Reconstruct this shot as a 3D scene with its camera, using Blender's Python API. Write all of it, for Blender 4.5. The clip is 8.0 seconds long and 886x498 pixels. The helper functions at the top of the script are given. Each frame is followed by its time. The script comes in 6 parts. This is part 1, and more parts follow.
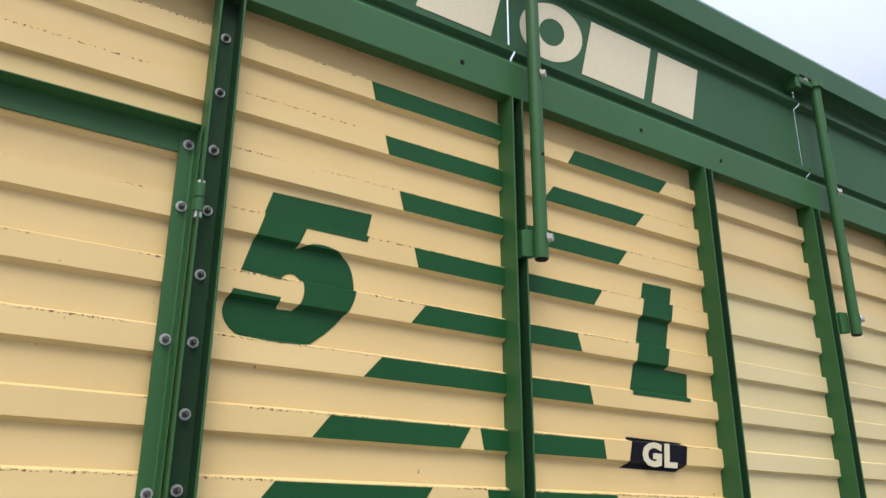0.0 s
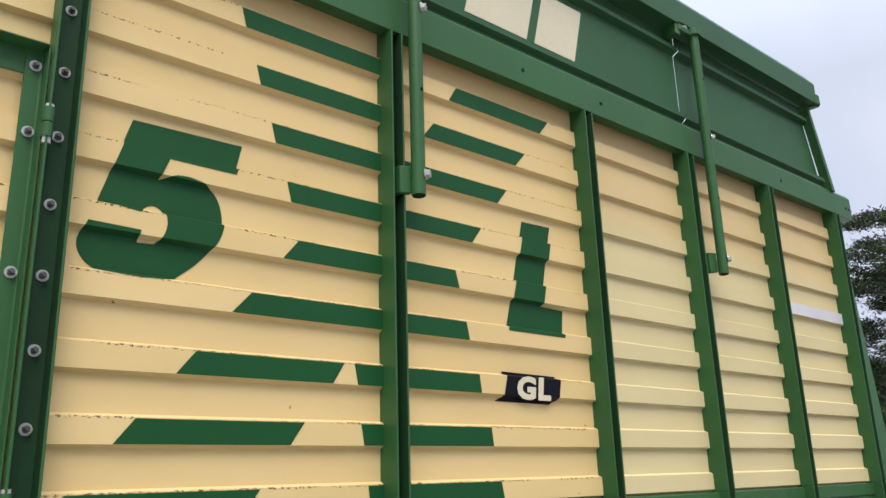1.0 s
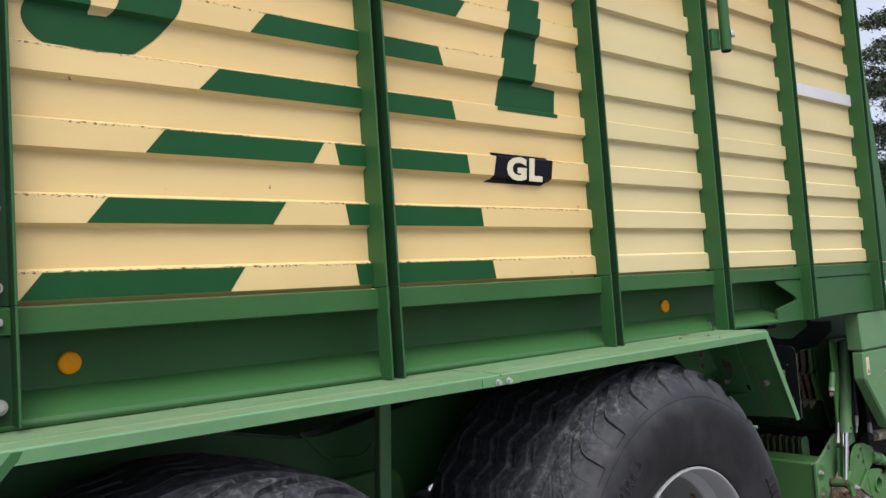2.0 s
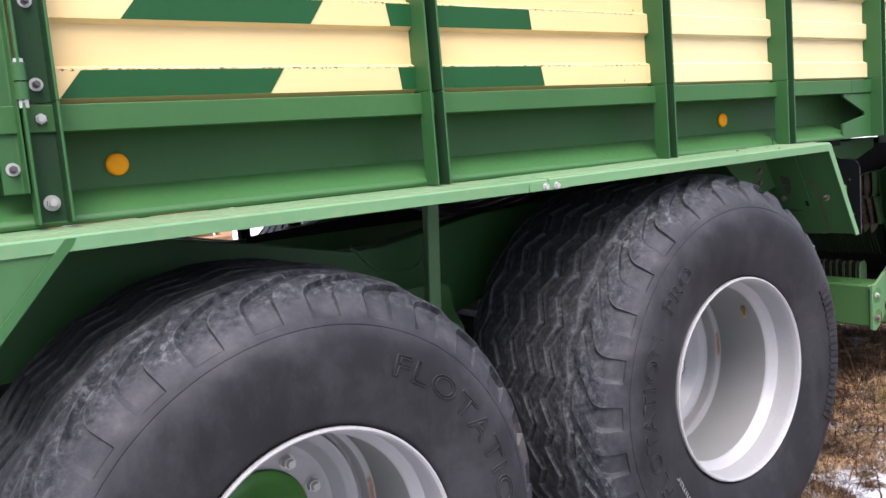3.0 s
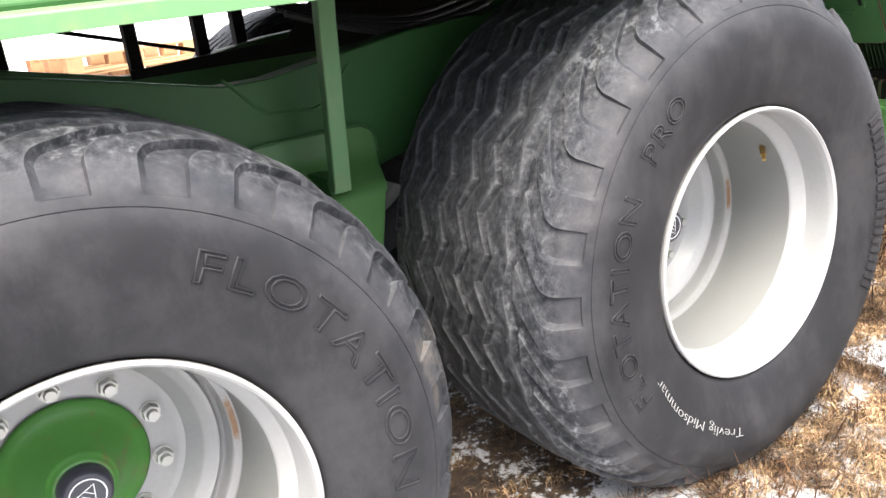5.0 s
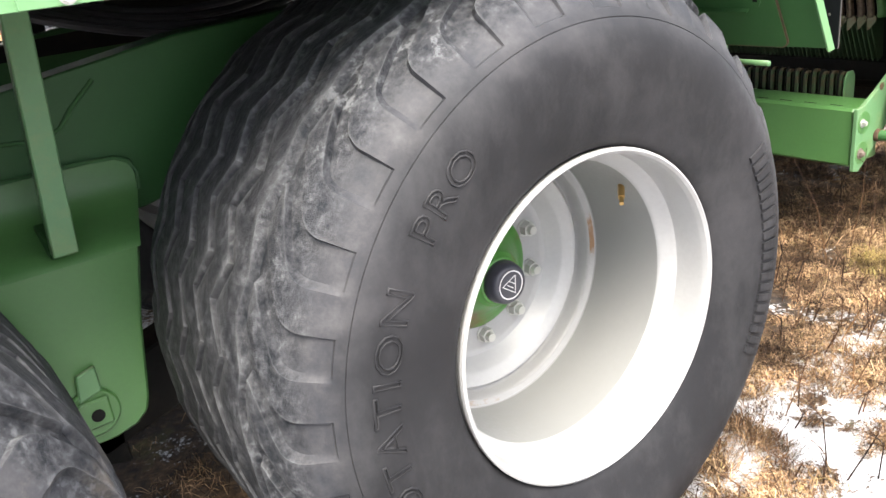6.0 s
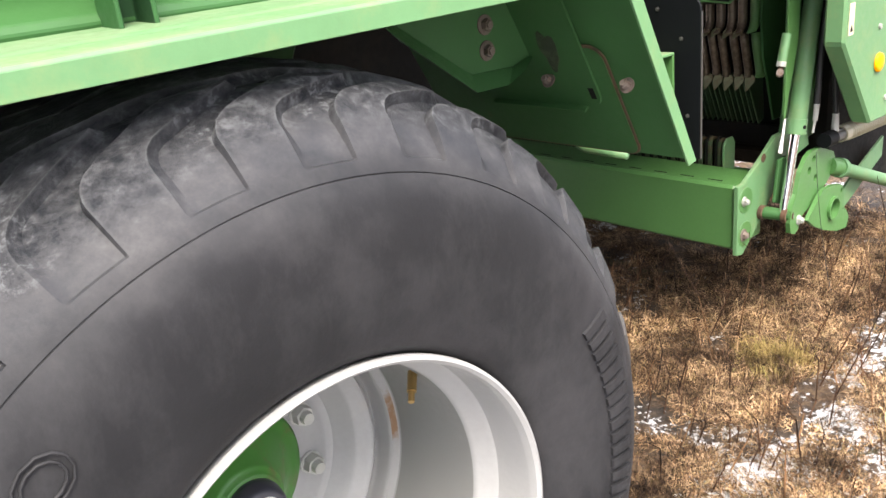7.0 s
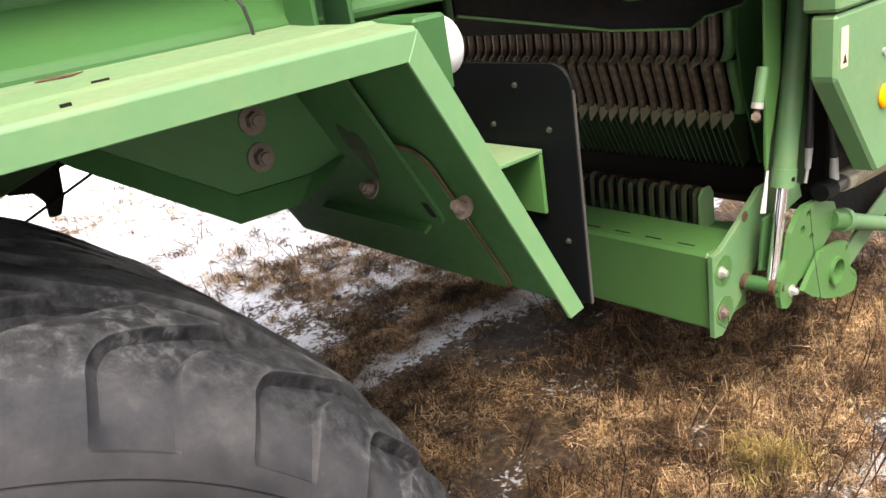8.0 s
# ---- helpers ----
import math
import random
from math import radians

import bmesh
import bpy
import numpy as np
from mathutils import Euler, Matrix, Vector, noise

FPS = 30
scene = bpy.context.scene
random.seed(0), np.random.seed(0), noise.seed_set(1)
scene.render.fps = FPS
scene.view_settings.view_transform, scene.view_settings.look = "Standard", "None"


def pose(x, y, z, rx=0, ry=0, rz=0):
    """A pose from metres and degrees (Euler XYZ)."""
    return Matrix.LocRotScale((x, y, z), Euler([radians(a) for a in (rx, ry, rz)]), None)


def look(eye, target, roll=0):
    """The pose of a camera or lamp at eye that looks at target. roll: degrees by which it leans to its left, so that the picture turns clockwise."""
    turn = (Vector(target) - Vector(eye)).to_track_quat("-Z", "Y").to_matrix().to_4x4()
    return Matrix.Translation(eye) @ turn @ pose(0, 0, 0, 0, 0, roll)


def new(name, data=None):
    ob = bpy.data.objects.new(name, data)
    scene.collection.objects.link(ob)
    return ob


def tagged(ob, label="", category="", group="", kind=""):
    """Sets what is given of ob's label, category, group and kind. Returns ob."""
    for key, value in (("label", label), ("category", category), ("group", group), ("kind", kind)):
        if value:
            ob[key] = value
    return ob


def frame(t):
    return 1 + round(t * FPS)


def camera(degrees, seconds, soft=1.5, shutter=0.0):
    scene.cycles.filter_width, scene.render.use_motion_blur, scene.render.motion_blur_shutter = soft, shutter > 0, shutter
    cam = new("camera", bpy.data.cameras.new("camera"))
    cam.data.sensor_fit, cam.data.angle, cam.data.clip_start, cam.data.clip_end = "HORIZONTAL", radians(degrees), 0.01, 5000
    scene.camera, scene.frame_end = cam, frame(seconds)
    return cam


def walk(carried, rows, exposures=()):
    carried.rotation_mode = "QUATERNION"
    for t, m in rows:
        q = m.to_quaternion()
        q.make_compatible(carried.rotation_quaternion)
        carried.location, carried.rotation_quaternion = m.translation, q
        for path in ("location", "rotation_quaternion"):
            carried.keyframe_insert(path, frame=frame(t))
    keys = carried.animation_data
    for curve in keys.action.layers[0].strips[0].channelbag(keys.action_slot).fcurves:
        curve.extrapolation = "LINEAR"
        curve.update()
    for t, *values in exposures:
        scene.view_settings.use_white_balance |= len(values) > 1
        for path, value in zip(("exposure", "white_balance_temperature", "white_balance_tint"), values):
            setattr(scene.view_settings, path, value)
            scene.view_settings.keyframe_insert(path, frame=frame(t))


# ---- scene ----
cam = camera(57.4, 8.0)
PATH = [
    (0, (0.656, 1.072, 1.731), (1.71, 2.635, 2.401), 0.2),
    (0.5, (0.686, 1.046, 1.723), (1.862, 2.525, 2.379), -0.5),
    (1, (0.739, 1.054, 1.693), (2.005, 2.5, 2.245), -1.8),
    (1.5, (0.81, 1.071, 1.639), (2.117, 2.546, 1.977), -3.4),
    (1.7, (0.843, 1.077, 1.61), (2.145, 2.574, 1.859), -3.7),
    (2.8, (0.87, 1.104, 1.475), (2.05, 2.711, 1.312), -4.7),
    (3, (0.888, 1.106, 1.446), (2.036, 2.727, 1.216), -4.9),
    (3.5, (0.942, 1.117, 1.393), (2.032, 2.755, 1.032), -4.9),
    (4, (1.096, 1.151, 1.343), (2.139, 2.797, 0.896), -5.6),
    (4.2, (1.156, 1.191, 1.333), (2.183, 2.839, 0.854), -5.6),
    (5.3, (1.735, 1.588, 1.332), (2.739, 3.184, 0.665), -7.2),
    (5.5, (1.882, 1.616, 1.32), (2.886, 3.204, 0.633), -6.8),
    (5.7, (2.007, 1.651, 1.336), (3.034, 3.216, 0.633), -6.3),
    (6, (2.163, 1.682, 1.361), (3.2, 3.229, 0.632), -6.7),
    (6.5, (2.505, 1.822, 1.359), (3.62, 3.312, 0.624), -6.8),
    (7, (2.759, 1.957, 1.425), (3.967, 3.382, 0.711), -6.5),
    (7.4, (2.961, 2.011, 1.406), (4.149, 3.468, 0.723), -7.5),
    (7.5, (3.029, 2.051, 1.408), (4.226, 3.491, 0.708), -7.1),
    (8, (3.364, 2.129, 1.437), (4.52, 3.601, 0.732), -9.1),
]
SKY = 0.62
EXPOSURES = [(0.0, 1.25, 6350, 10), (1.7, 1.25, 6400, 10), (2.8, 1.93, 6300, 18), (3.0, 2.14, 6300, 20), (3.5, 2.82, 6350, 15), (4.0, 2.99, 6750, 13), (5.5, 3.20, 6900, 10), (6.5, 3.08, 6950, 10), (7.5, 2.66, 7250, 14), (8.0, 2.58, 7550, 13)]
walk(cam, [(t, look(eye, target, roll)) for t, eye, target, roll in PATH], EXPOSURES)


# ---- world, sun and exposure ----
world = bpy.data.worlds.new("overcast_sky")
scene.world = world
world.use_nodes = True
wn, wl = world.node_tree.nodes, world.node_tree.links
wn.clear()
w_out = wn.new("ShaderNodeOutputWorld")
w_bg = wn.new("ShaderNodeBackground")
w_sky = wn.new("ShaderNodeTexSky")
w_sky.sky_type = "NISHITA"
w_sky.sun_disc = False
w_sky.sun_elevation = radians(58)
w_sky.sun_rotation = radians(211)
w_sky.dust_density = 3.0
w_scale = wn.new("ShaderNodeVectorMath")
w_scale.operation = "SCALE"
w_scale.inputs[3].default_value = 0.10
w_coord = wn.new("ShaderNodeTexCoord")
w_noise = wn.new("ShaderNodeTexNoise")
w_noise.inputs["Scale"].default_value = 2.2
w_noise.inputs["Detail"].default_value = 5.0
w_ramp = wn.new("ShaderNodeValToRGB")
w_ramp.color_ramp.elements[0].position = 0.3
w_ramp.color_ramp.elements[0].color = (0.60, 0.66, 0.83, 1)
w_ramp.color_ramp.elements[1].position = 0.7
w_ramp.color_ramp.elements[1].color = (0.80, 0.84, 0.95, 1)
w_mix = wn.new("ShaderNodeMix")
w_mix.data_type = "RGBA"
w_mix.inputs[0].default_value = 0.88
wl.new(w_sky.outputs[0], w_scale.inputs[0])
wl.new(w_coord.outputs["Generated"], w_noise.inputs["Vector"])
wl.new(w_noise.outputs["Fac"], w_ramp.inputs[0])
wl.new(w_scale.outputs[0], w_mix.inputs[6])
wl.new(w_ramp.outputs[0], w_mix.inputs[7])
w_sep = wn.new("ShaderNodeSeparateXYZ")
w_up = wn.new("ShaderNodeMapRange")
w_up.inputs["From Min"].default_value, w_up.inputs["From Max"].default_value = 0.42, 1.0
w_up.inputs["To Min"].default_value, w_up.inputs["To Max"].default_value = 0.72, 2.1
w_over = wn.new("ShaderNodeVectorMath")
w_over.operation = "SCALE"
wl.new(w_coord.outputs["Generated"], w_sep.inputs[0])
wl.new(w_sep.outputs["Z"], w_up.inputs["Value"])
wl.new(w_mix.outputs[2], w_over.inputs[0])
wl.new(w_up.outputs[0], w_over.inputs[3])
wl.new(w_over.outputs[0], w_bg.inputs["Color"])
w_bg.inputs["Strength"].default_value = SKY
wl.new(w_bg.outputs[0], w_out.inputs["Surface"])

sun_data = bpy.data.lights.new("sun", "SUN")
sun_data.energy = 1.4
sun_data.angle = radians(34)
sun_data.color = (1.0, 0.95, 0.87)
sun = new("sun", sun_data)
sun.matrix_basis = look((0, 0, 0), (0.28, 0.46, -0.84))


# ---- materials ----
def tree(mat):
    mat.use_nodes = True
    n = mat.node_tree.nodes
    return n, mat.node_tree.links, n["Principled BSDF"]


def noise_node(n, l, scale, detail=4.0, rough=0.55, coord="Object", stretch=None):
    c = n.new("ShaderNodeTexCoord")
    t = n.new("ShaderNodeTexNoise")
    t.inputs["Scale"].default_value = scale
    t.inputs["Detail"].default_value = detail
    t.inputs["Roughness"].default_value = rough
    if stretch:
        m = n.new("ShaderNodeMapping")
        m.inputs["Scale"].default_value = stretch
        l.new(c.outputs[coord], m.inputs["Vector"])
        l.new(m.outputs[0], t.inputs["Vector"])
    else:
        l.new(c.outputs[coord], t.inputs["Vector"])
    return t


def ramp_node(n, l, source, stops):
    r = n.new("ShaderNodeValToRGB")
    e = r.color_ramp.elements
    e[0].position, e[0].color = stops[0][0], (*stops[0][1], 1)
    e[1].position, e[1].color = stops[-1][0], (*stops[-1][1], 1)
    for p, c in stops[1:-1]:
        x = e.new(p)
        x.color = (*c, 1)
    l.new(source, r.inputs[0])
    return r


def mix_node(n, l, fac, a, b, mode="MIX"):
    m = n.new("ShaderNodeMix")
    m.data_type = "RGBA"
    m.blend_type = mode
    for sock, v in ((0, fac), (6, a), (7, b)):
        if isinstance(v, (int, float)):
            m.inputs[sock].default_value = v
        elif isinstance(v, tuple):
            m.inputs[sock].default_value = (*v, 1)
        else:
            l.new(v, m.inputs[sock])
    return m.outputs[2]


def surface(name, color, rough=0.5, metal=0.0, vary=0.12, stain=None, stain_at=(0.58, 0.70), stain_scale=7.0,
            grain=60.0, bump=0.08, coat=0.0, stretch=None, specular=0.5):
    """Paint or bare stuff: base colour with broad and fine variation, optional stains, fine relief."""
    mat = bpy.data.materials.new(name)
    n, l, b = tree(mat)
    broad = noise_node(n, l, 1.7, 5.0, 0.6, stretch=stretch)
    dark = tuple(c * (1 - vary) for c in color)
    lite = tuple(min(1, c * (1 + vary)) for c in color)
    col = ramp_node(n, l, broad.outputs["Fac"], [(0.3, dark), (0.7, lite)]).outputs[0]
    fine = noise_node(n, l, grain, 6.0, 0.65)
    g = ramp_node(n, l, fine.outputs["Fac"], [(0.3, (0.86, 0.86, 0.86)), (0.7, (1.0, 1.0, 1.0))]).outputs[0]
    col = mix_node(n, l, 0.6, col, g, "MULTIPLY")
    if stain:
        s = noise_node(n, l, stain_scale, 8.0, 0.7, stretch=stretch)
        k = ramp_node(n, l, s.outputs["Fac"], [(stain_at[0], (0, 0, 0)), (stain_at[1], (1, 1, 1))]).outputs[0]
        col = mix_node(n, l, k, col, stain)
    l.new(col, b.inputs["Base Color"])
    rr = ramp_node(n, l, fine.outputs["Fac"], [(0.3, (rough * 0.85,) * 3), (0.7, (min(1, rough * 1.15),) * 3)])
    l.new(rr.outputs[0], b.inputs["Roughness"])
    b.inputs["Metallic"].default_value = metal
    b.inputs["Specular IOR Level"].default_value = specular
    if coat:
        b.inputs["Coat Weight"].default_value = coat
        b.inputs["Coat Roughness"].default_value = 0.25
    bp = n.new("ShaderNodeBump")
    bp.inputs["Strength"].default_value = bump
    bp.inputs["Distance"].default_value = 0.004
    l.new(fine.outputs["Fac"], bp.inputs["Height"])
    l.new(bp.outputs[0], b.inputs["Normal"])
    return mat


M = {}
M["green"] = surface("green_paint", (0.028, 0.095, 0.029), 0.46, vary=0.10, stain=(0.034, 0.072, 0.030), stain_at=(0.66, 0.90),
                     stain_scale=9.0, grain=90, bump=0.05, specular=0.28)
# paler copy of the green, with stronger light put into its base colour
M["green_low"] = surface("green_paint_lit", (0.060, 0.158, 0.046), 0.42, vary=0.10, stain=(0.085, 0.12, 0.045), stain_at=(0.66, 0.90),
                         stain_scale=9.0, grain=90, bump=0.06, specular=0.45)
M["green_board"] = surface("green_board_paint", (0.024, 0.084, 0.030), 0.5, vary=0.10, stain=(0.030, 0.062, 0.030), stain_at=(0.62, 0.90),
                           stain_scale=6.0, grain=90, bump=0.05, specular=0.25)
M["green_rail"] = surface("green_rail_paint", (0.033, 0.104, 0.030), 0.5, vary=0.10, stain=(0.070, 0.10, 0.036), stain_at=(0.64, 0.88),
                          stain_scale=8.0, grain=80, bump=0.06, specular=0.25)
# palest copy of the green: bright light in the base colour, dust stains over it
M["green_top"] = surface("green_paint_lit_dusty", (0.096, 0.212, 0.092), 0.5, vary=0.10, stain=(0.17, 0.22, 0.09), stain_at=(0.50, 0.90),
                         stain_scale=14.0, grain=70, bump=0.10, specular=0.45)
# half-bright copy of the green: grime and recess shade both put into the colour
M["green_inside"] = surface("grimy_shaded_green_paint", (0.014, 0.048, 0.018), 0.6, vary=0.2, stain=(0.020, 0.040, 0.020), stain_at=(0.50, 0.75), stain_scale=8.0, grain=90, bump=0.08, specular=0.2)
M["green_worn"] = surface("green_paint_worn", (0.036, 0.108, 0.035), 0.55, vary=0.15, stain=(0.095, 0.066, 0.032), stain_at=(0.63, 0.76),
                          stain_scale=8.0, grain=60, bump=0.15, specular=0.3)
M["decal"] = surface("green_decal", (0.0085, 0.064, 0.018), 0.5, vary=0.06, grain=50, bump=0.03, specular=0.18)
M["hub_green"] = surface("hub_green_paint", (0.050, 0.185, 0.030), 0.35, vary=0.15, stain=(0.13, 0.085, 0.04), stain_at=(0.54, 0.68), stain_scale=9)
M["cream_letter"] = surface("cream_decal", (0.58, 0.52, 0.36), 0.5, vary=0.05)
M["white_strip"] = surface("white_strip", (0.56, 0.55, 0.56), 0.5, vary=0.05)
M["rim"] = surface("silver_rim_paint", (0.31, 0.31, 0.305), 0.45, 0.2, vary=0.05, stain=(0.33, 0.31, 0.28), stain_at=(0.64, 0.85),
                   stain_scale=6, grain=80, bump=0.05)
M["barrel"] = surface("dull_grey_rim_barrel", (0.185, 0.187, 0.180), 0.6, 0.1, vary=0.06, stain=(0.15, 0.13, 0.10), stain_at=(0.66, 0.85), stain_scale=7, grain=80, bump=0.05)
M["rust"] = surface("rust", (0.085, 0.044, 0.022), 0.8, vary=0.35, stain=(0.035, 0.020, 0.014), stain_at=(0.45, 0.65), stain_scale=30, grain=120, bump=0.4)
M["brown_rust"] = surface("rusty_steel", (0.105, 0.062, 0.038), 0.6, 0.2, vary=0.4, stain=(0.024, 0.038, 0.017), stain_at=(0.50, 0.66), stain_scale=14, grain=90, bump=0.3)
M["rust_green"] = surface("rusty_green_tip", (0.170, 0.175, 0.100), 0.6, 0.1, vary=0.3, stain=(0.14, 0.080, 0.045), stain_at=(0.48, 0.64), stain_scale=30, bump=0.2)
M["strip_steel"] = surface("worn_strip_steel", (0.120, 0.092, 0.066), 0.42, 0.45, vary=0.45, stain=(0.050, 0.030, 0.018), stain_at=(0.46, 0.60), stain_scale=16, grain=70, bump=0.3)
M["pale_fitting"] = surface("pale_fitting", (0.40, 0.40, 0.37), 0.5, 0.2, vary=0.15, stain=(0.22, 0.17, 0.11), stain_at=(0.55, 0.75), stain_scale=30)
M["tine"] = surface("worn_tine_steel", (0.030, 0.060, 0.022), 0.6, 0.1, vary=0.35, stain=(0.075, 0.042, 0.022), stain_at=(0.48, 0.62), stain_scale=26, bump=0.25)
M["slat"] = surface("dark_green_slat", (0.032, 0.066, 0.027), 0.6, vary=0.3, stain=(0.04, 0.028, 0.016), stain_at=(0.55, 0.7), stain_scale=20)
M["pale_rust"] = surface("pale_rusty_bolt", (0.145, 0.115, 0.095), 0.7, 0.1, vary=0.25, stain=(0.09, 0.048, 0.03), stain_at=(0.5, 0.7), stain_scale=60, bump=0.3)
M["zinc"] = surface("zinc", (0.43, 0.43, 0.40), 0.35, 0.45, vary=0.12, stain=(0.30, 0.27, 0.20), stain_at=(0.6, 0.8), stain_scale=60)
M["nut"] = surface("dark_nut", (0.11, 0.105, 0.10), 0.4, 0.7, vary=0.25, stain=(0.16, 0.11, 0.07), stain_at=(0.6, 0.8), stain_scale=50)
M["ring_wear"] = surface("worn_rim_ring", (0.30, 0.30, 0.295), 0.45, 0.25, vary=0.06, stain=(0.20, 0.115, 0.06), stain_at=(0.56, 0.66), stain_scale=5)
M["soot"] = surface("rubbed_dark_patch", (0.022, 0.032, 0.016), 0.8, vary=0.4, stain=(0.060, 0.085, 0.045), stain_at=(0.44, 0.58), stain_scale=22)
M["chrome"] = surface("chrome", (0.80, 0.80, 0.80), 0.08, 1.0, vary=0.03, bump=0.0)
M["black"] = surface("black_plastic", (0.0042, 0.0048, 0.0055), 0.5, vary=0.15, grain=110, bump=0.06, specular=0.1)
# black steel, also for hollows: their shade is put into the near-black colour
M["black_dark"] = surface("black_steel_shaded", (0.008, 0.008, 0.0075), 0.7, vary=0.3, stain=(0.016, 0.013, 0.010), stain_at=(0.5, 0.7), specular=0.12)
M["cap"] = surface("hub_cap_plastic", (0.026, 0.027, 0.036), 0.34, vary=0.25, bump=0.1)
M["amber"] = surface("amber_reflector", (0.98, 0.36, 0.004), 0.45, vary=0.03, bump=0.02, specular=0.15)
M["navy"] = surface("navy_sticker", (0.005, 0.005, 0.010), 0.4, vary=0.1, specular=0.1)
M["white"] = surface("white_paint", (0.60, 0.60, 0.59), 0.5, vary=0.05)
M["chalk"] = surface("chalk", (0.20, 0.20, 0.195), 0.9, vary=0.1)
M["brass"] = surface("brass", (0.45, 0.30, 0.12), 0.35, 0.9, vary=0.2)
M["hose"] = surface("hose_rubber", (0.025, 0.025, 0.027), 0.5, vary=0.2)
M["spring"] = surface("spring_steel", (0.40, 0.37, 0.27), 0.4, 0.3, vary=0.15, stain=(0.35, 0.24, 0.13), stain_at=(0.55, 0.75), stain_scale=25)


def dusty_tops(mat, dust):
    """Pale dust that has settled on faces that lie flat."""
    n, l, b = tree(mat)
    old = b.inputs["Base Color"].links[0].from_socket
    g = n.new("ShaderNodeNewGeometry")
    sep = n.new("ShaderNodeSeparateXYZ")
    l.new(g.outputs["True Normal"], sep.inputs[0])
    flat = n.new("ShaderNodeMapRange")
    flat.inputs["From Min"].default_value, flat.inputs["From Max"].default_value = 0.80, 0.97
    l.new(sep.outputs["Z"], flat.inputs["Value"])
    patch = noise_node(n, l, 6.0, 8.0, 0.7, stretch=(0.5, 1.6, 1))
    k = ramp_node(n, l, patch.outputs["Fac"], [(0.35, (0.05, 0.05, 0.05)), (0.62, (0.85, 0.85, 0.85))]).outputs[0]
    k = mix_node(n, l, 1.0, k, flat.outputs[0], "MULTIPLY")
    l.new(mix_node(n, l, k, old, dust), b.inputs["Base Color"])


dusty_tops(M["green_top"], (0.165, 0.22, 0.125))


def cream_material():
    """Cream panel paint: faded and paler towards the front of the wagon, worn along the creases."""
    mat = bpy.data.materials.new("cream_panel_paint")
    n, l, b = tree(mat)
    broad = noise_node(n, l, 2.3, 5.0, 0.6, stretch=(0.6, 1, 2.5))
    col = ramp_node(n, l, broad.outputs["Fac"], [(0.3, (0.580, 0.425, 0.188)), (0.7, (0.635, 0.472, 0.220))]).outputs[0]
    dirt = noise_node(n, l, 5.5, 8.0, 0.7, stretch=(0.7, 1, 1.6))
    dk = ramp_node(n, l, dirt.outputs["Fac"], [(0.60, (0, 0, 0)), (0.85, (0.5, 0.5, 0.5))]).outputs[0]
    col = mix_node(n, l, dk, col, (0.55, 0.40, 0.21))
    spots = noise_node(n, l, 38.0, 3.0, 0.5)
    sk = ramp_node(n, l, spots.outputs["Fac"], [(0.765, (0, 0, 0)), (0.78, (1, 1, 1))]).outputs[0]
    col = mix_node(n, l, sk, col, (0.16, 0.10, 0.05))
    col = chipped(n, l, col)
    l.new(col, b.inputs["Base Color"])
    b.inputs["Roughness"].default_value = 0.5
    b.inputs["Specular IOR Level"].default_value = 0.25
    bp = n.new("ShaderNodeBump")
    bp.inputs["Strength"].default_value = 0.10
    bp.inputs["Distance"].default_value = 0.003
    l.new(spots.outputs["Fac"], bp.inputs["Height"])
    l.new(bp.outputs[0], b.inputs["Normal"])
    return mat


def chipped(n, l, col):
    """Brown chips scattered along the creases of the ribs."""
    c = n.new("ShaderNodeTexCoord")
    sep = n.new("ShaderNodeSeparateXYZ")
    l.new(c.outputs["Object"], sep.inputs[0])
    value = sep.outputs["Z"]
    for op, v in (("SUBTRACT", 1.629), ("DIVIDE", 0.1663), ("FRACT", 0.0)):
        m = n.new("ShaderNodeMath")
        m.operation = op
        l.new(value, m.inputs[0])
        m.inputs[1].default_value = v
        value = m.outputs[0]
    near = n.new("ShaderNodeMath")
    near.operation = "COMPARE"
    l.new(value, near.inputs[0])
    near.inputs[1].default_value, near.inputs[2].default_value = 0.362, 0.020
    long = noise_node(n, l, 5.0, 2.0, 0.5, stretch=(0.8, 1, 3.0))
    fine = noise_node(n, l, 120.0, 3.0, 0.6, stretch=(0.8, 1, 1.2))
    lk = ramp_node(n, l, long.outputs["Fac"], [(0.44, (0, 0, 0)), (0.50, (1, 1, 1))]).outputs[0]
    fk = ramp_node(n, l, fine.outputs["Fac"], [(0.535, (0, 0, 0)), (0.56, (1, 1, 1))]).outputs[0]
    k = mix_node(n, l, 1.0, lk, fk, "MULTIPLY")
    k = mix_node(n, l, 1.0, k, near.outputs[0], "MULTIPLY")
    return mix_node(n, l, k, col, (0.13, 0.075, 0.035))


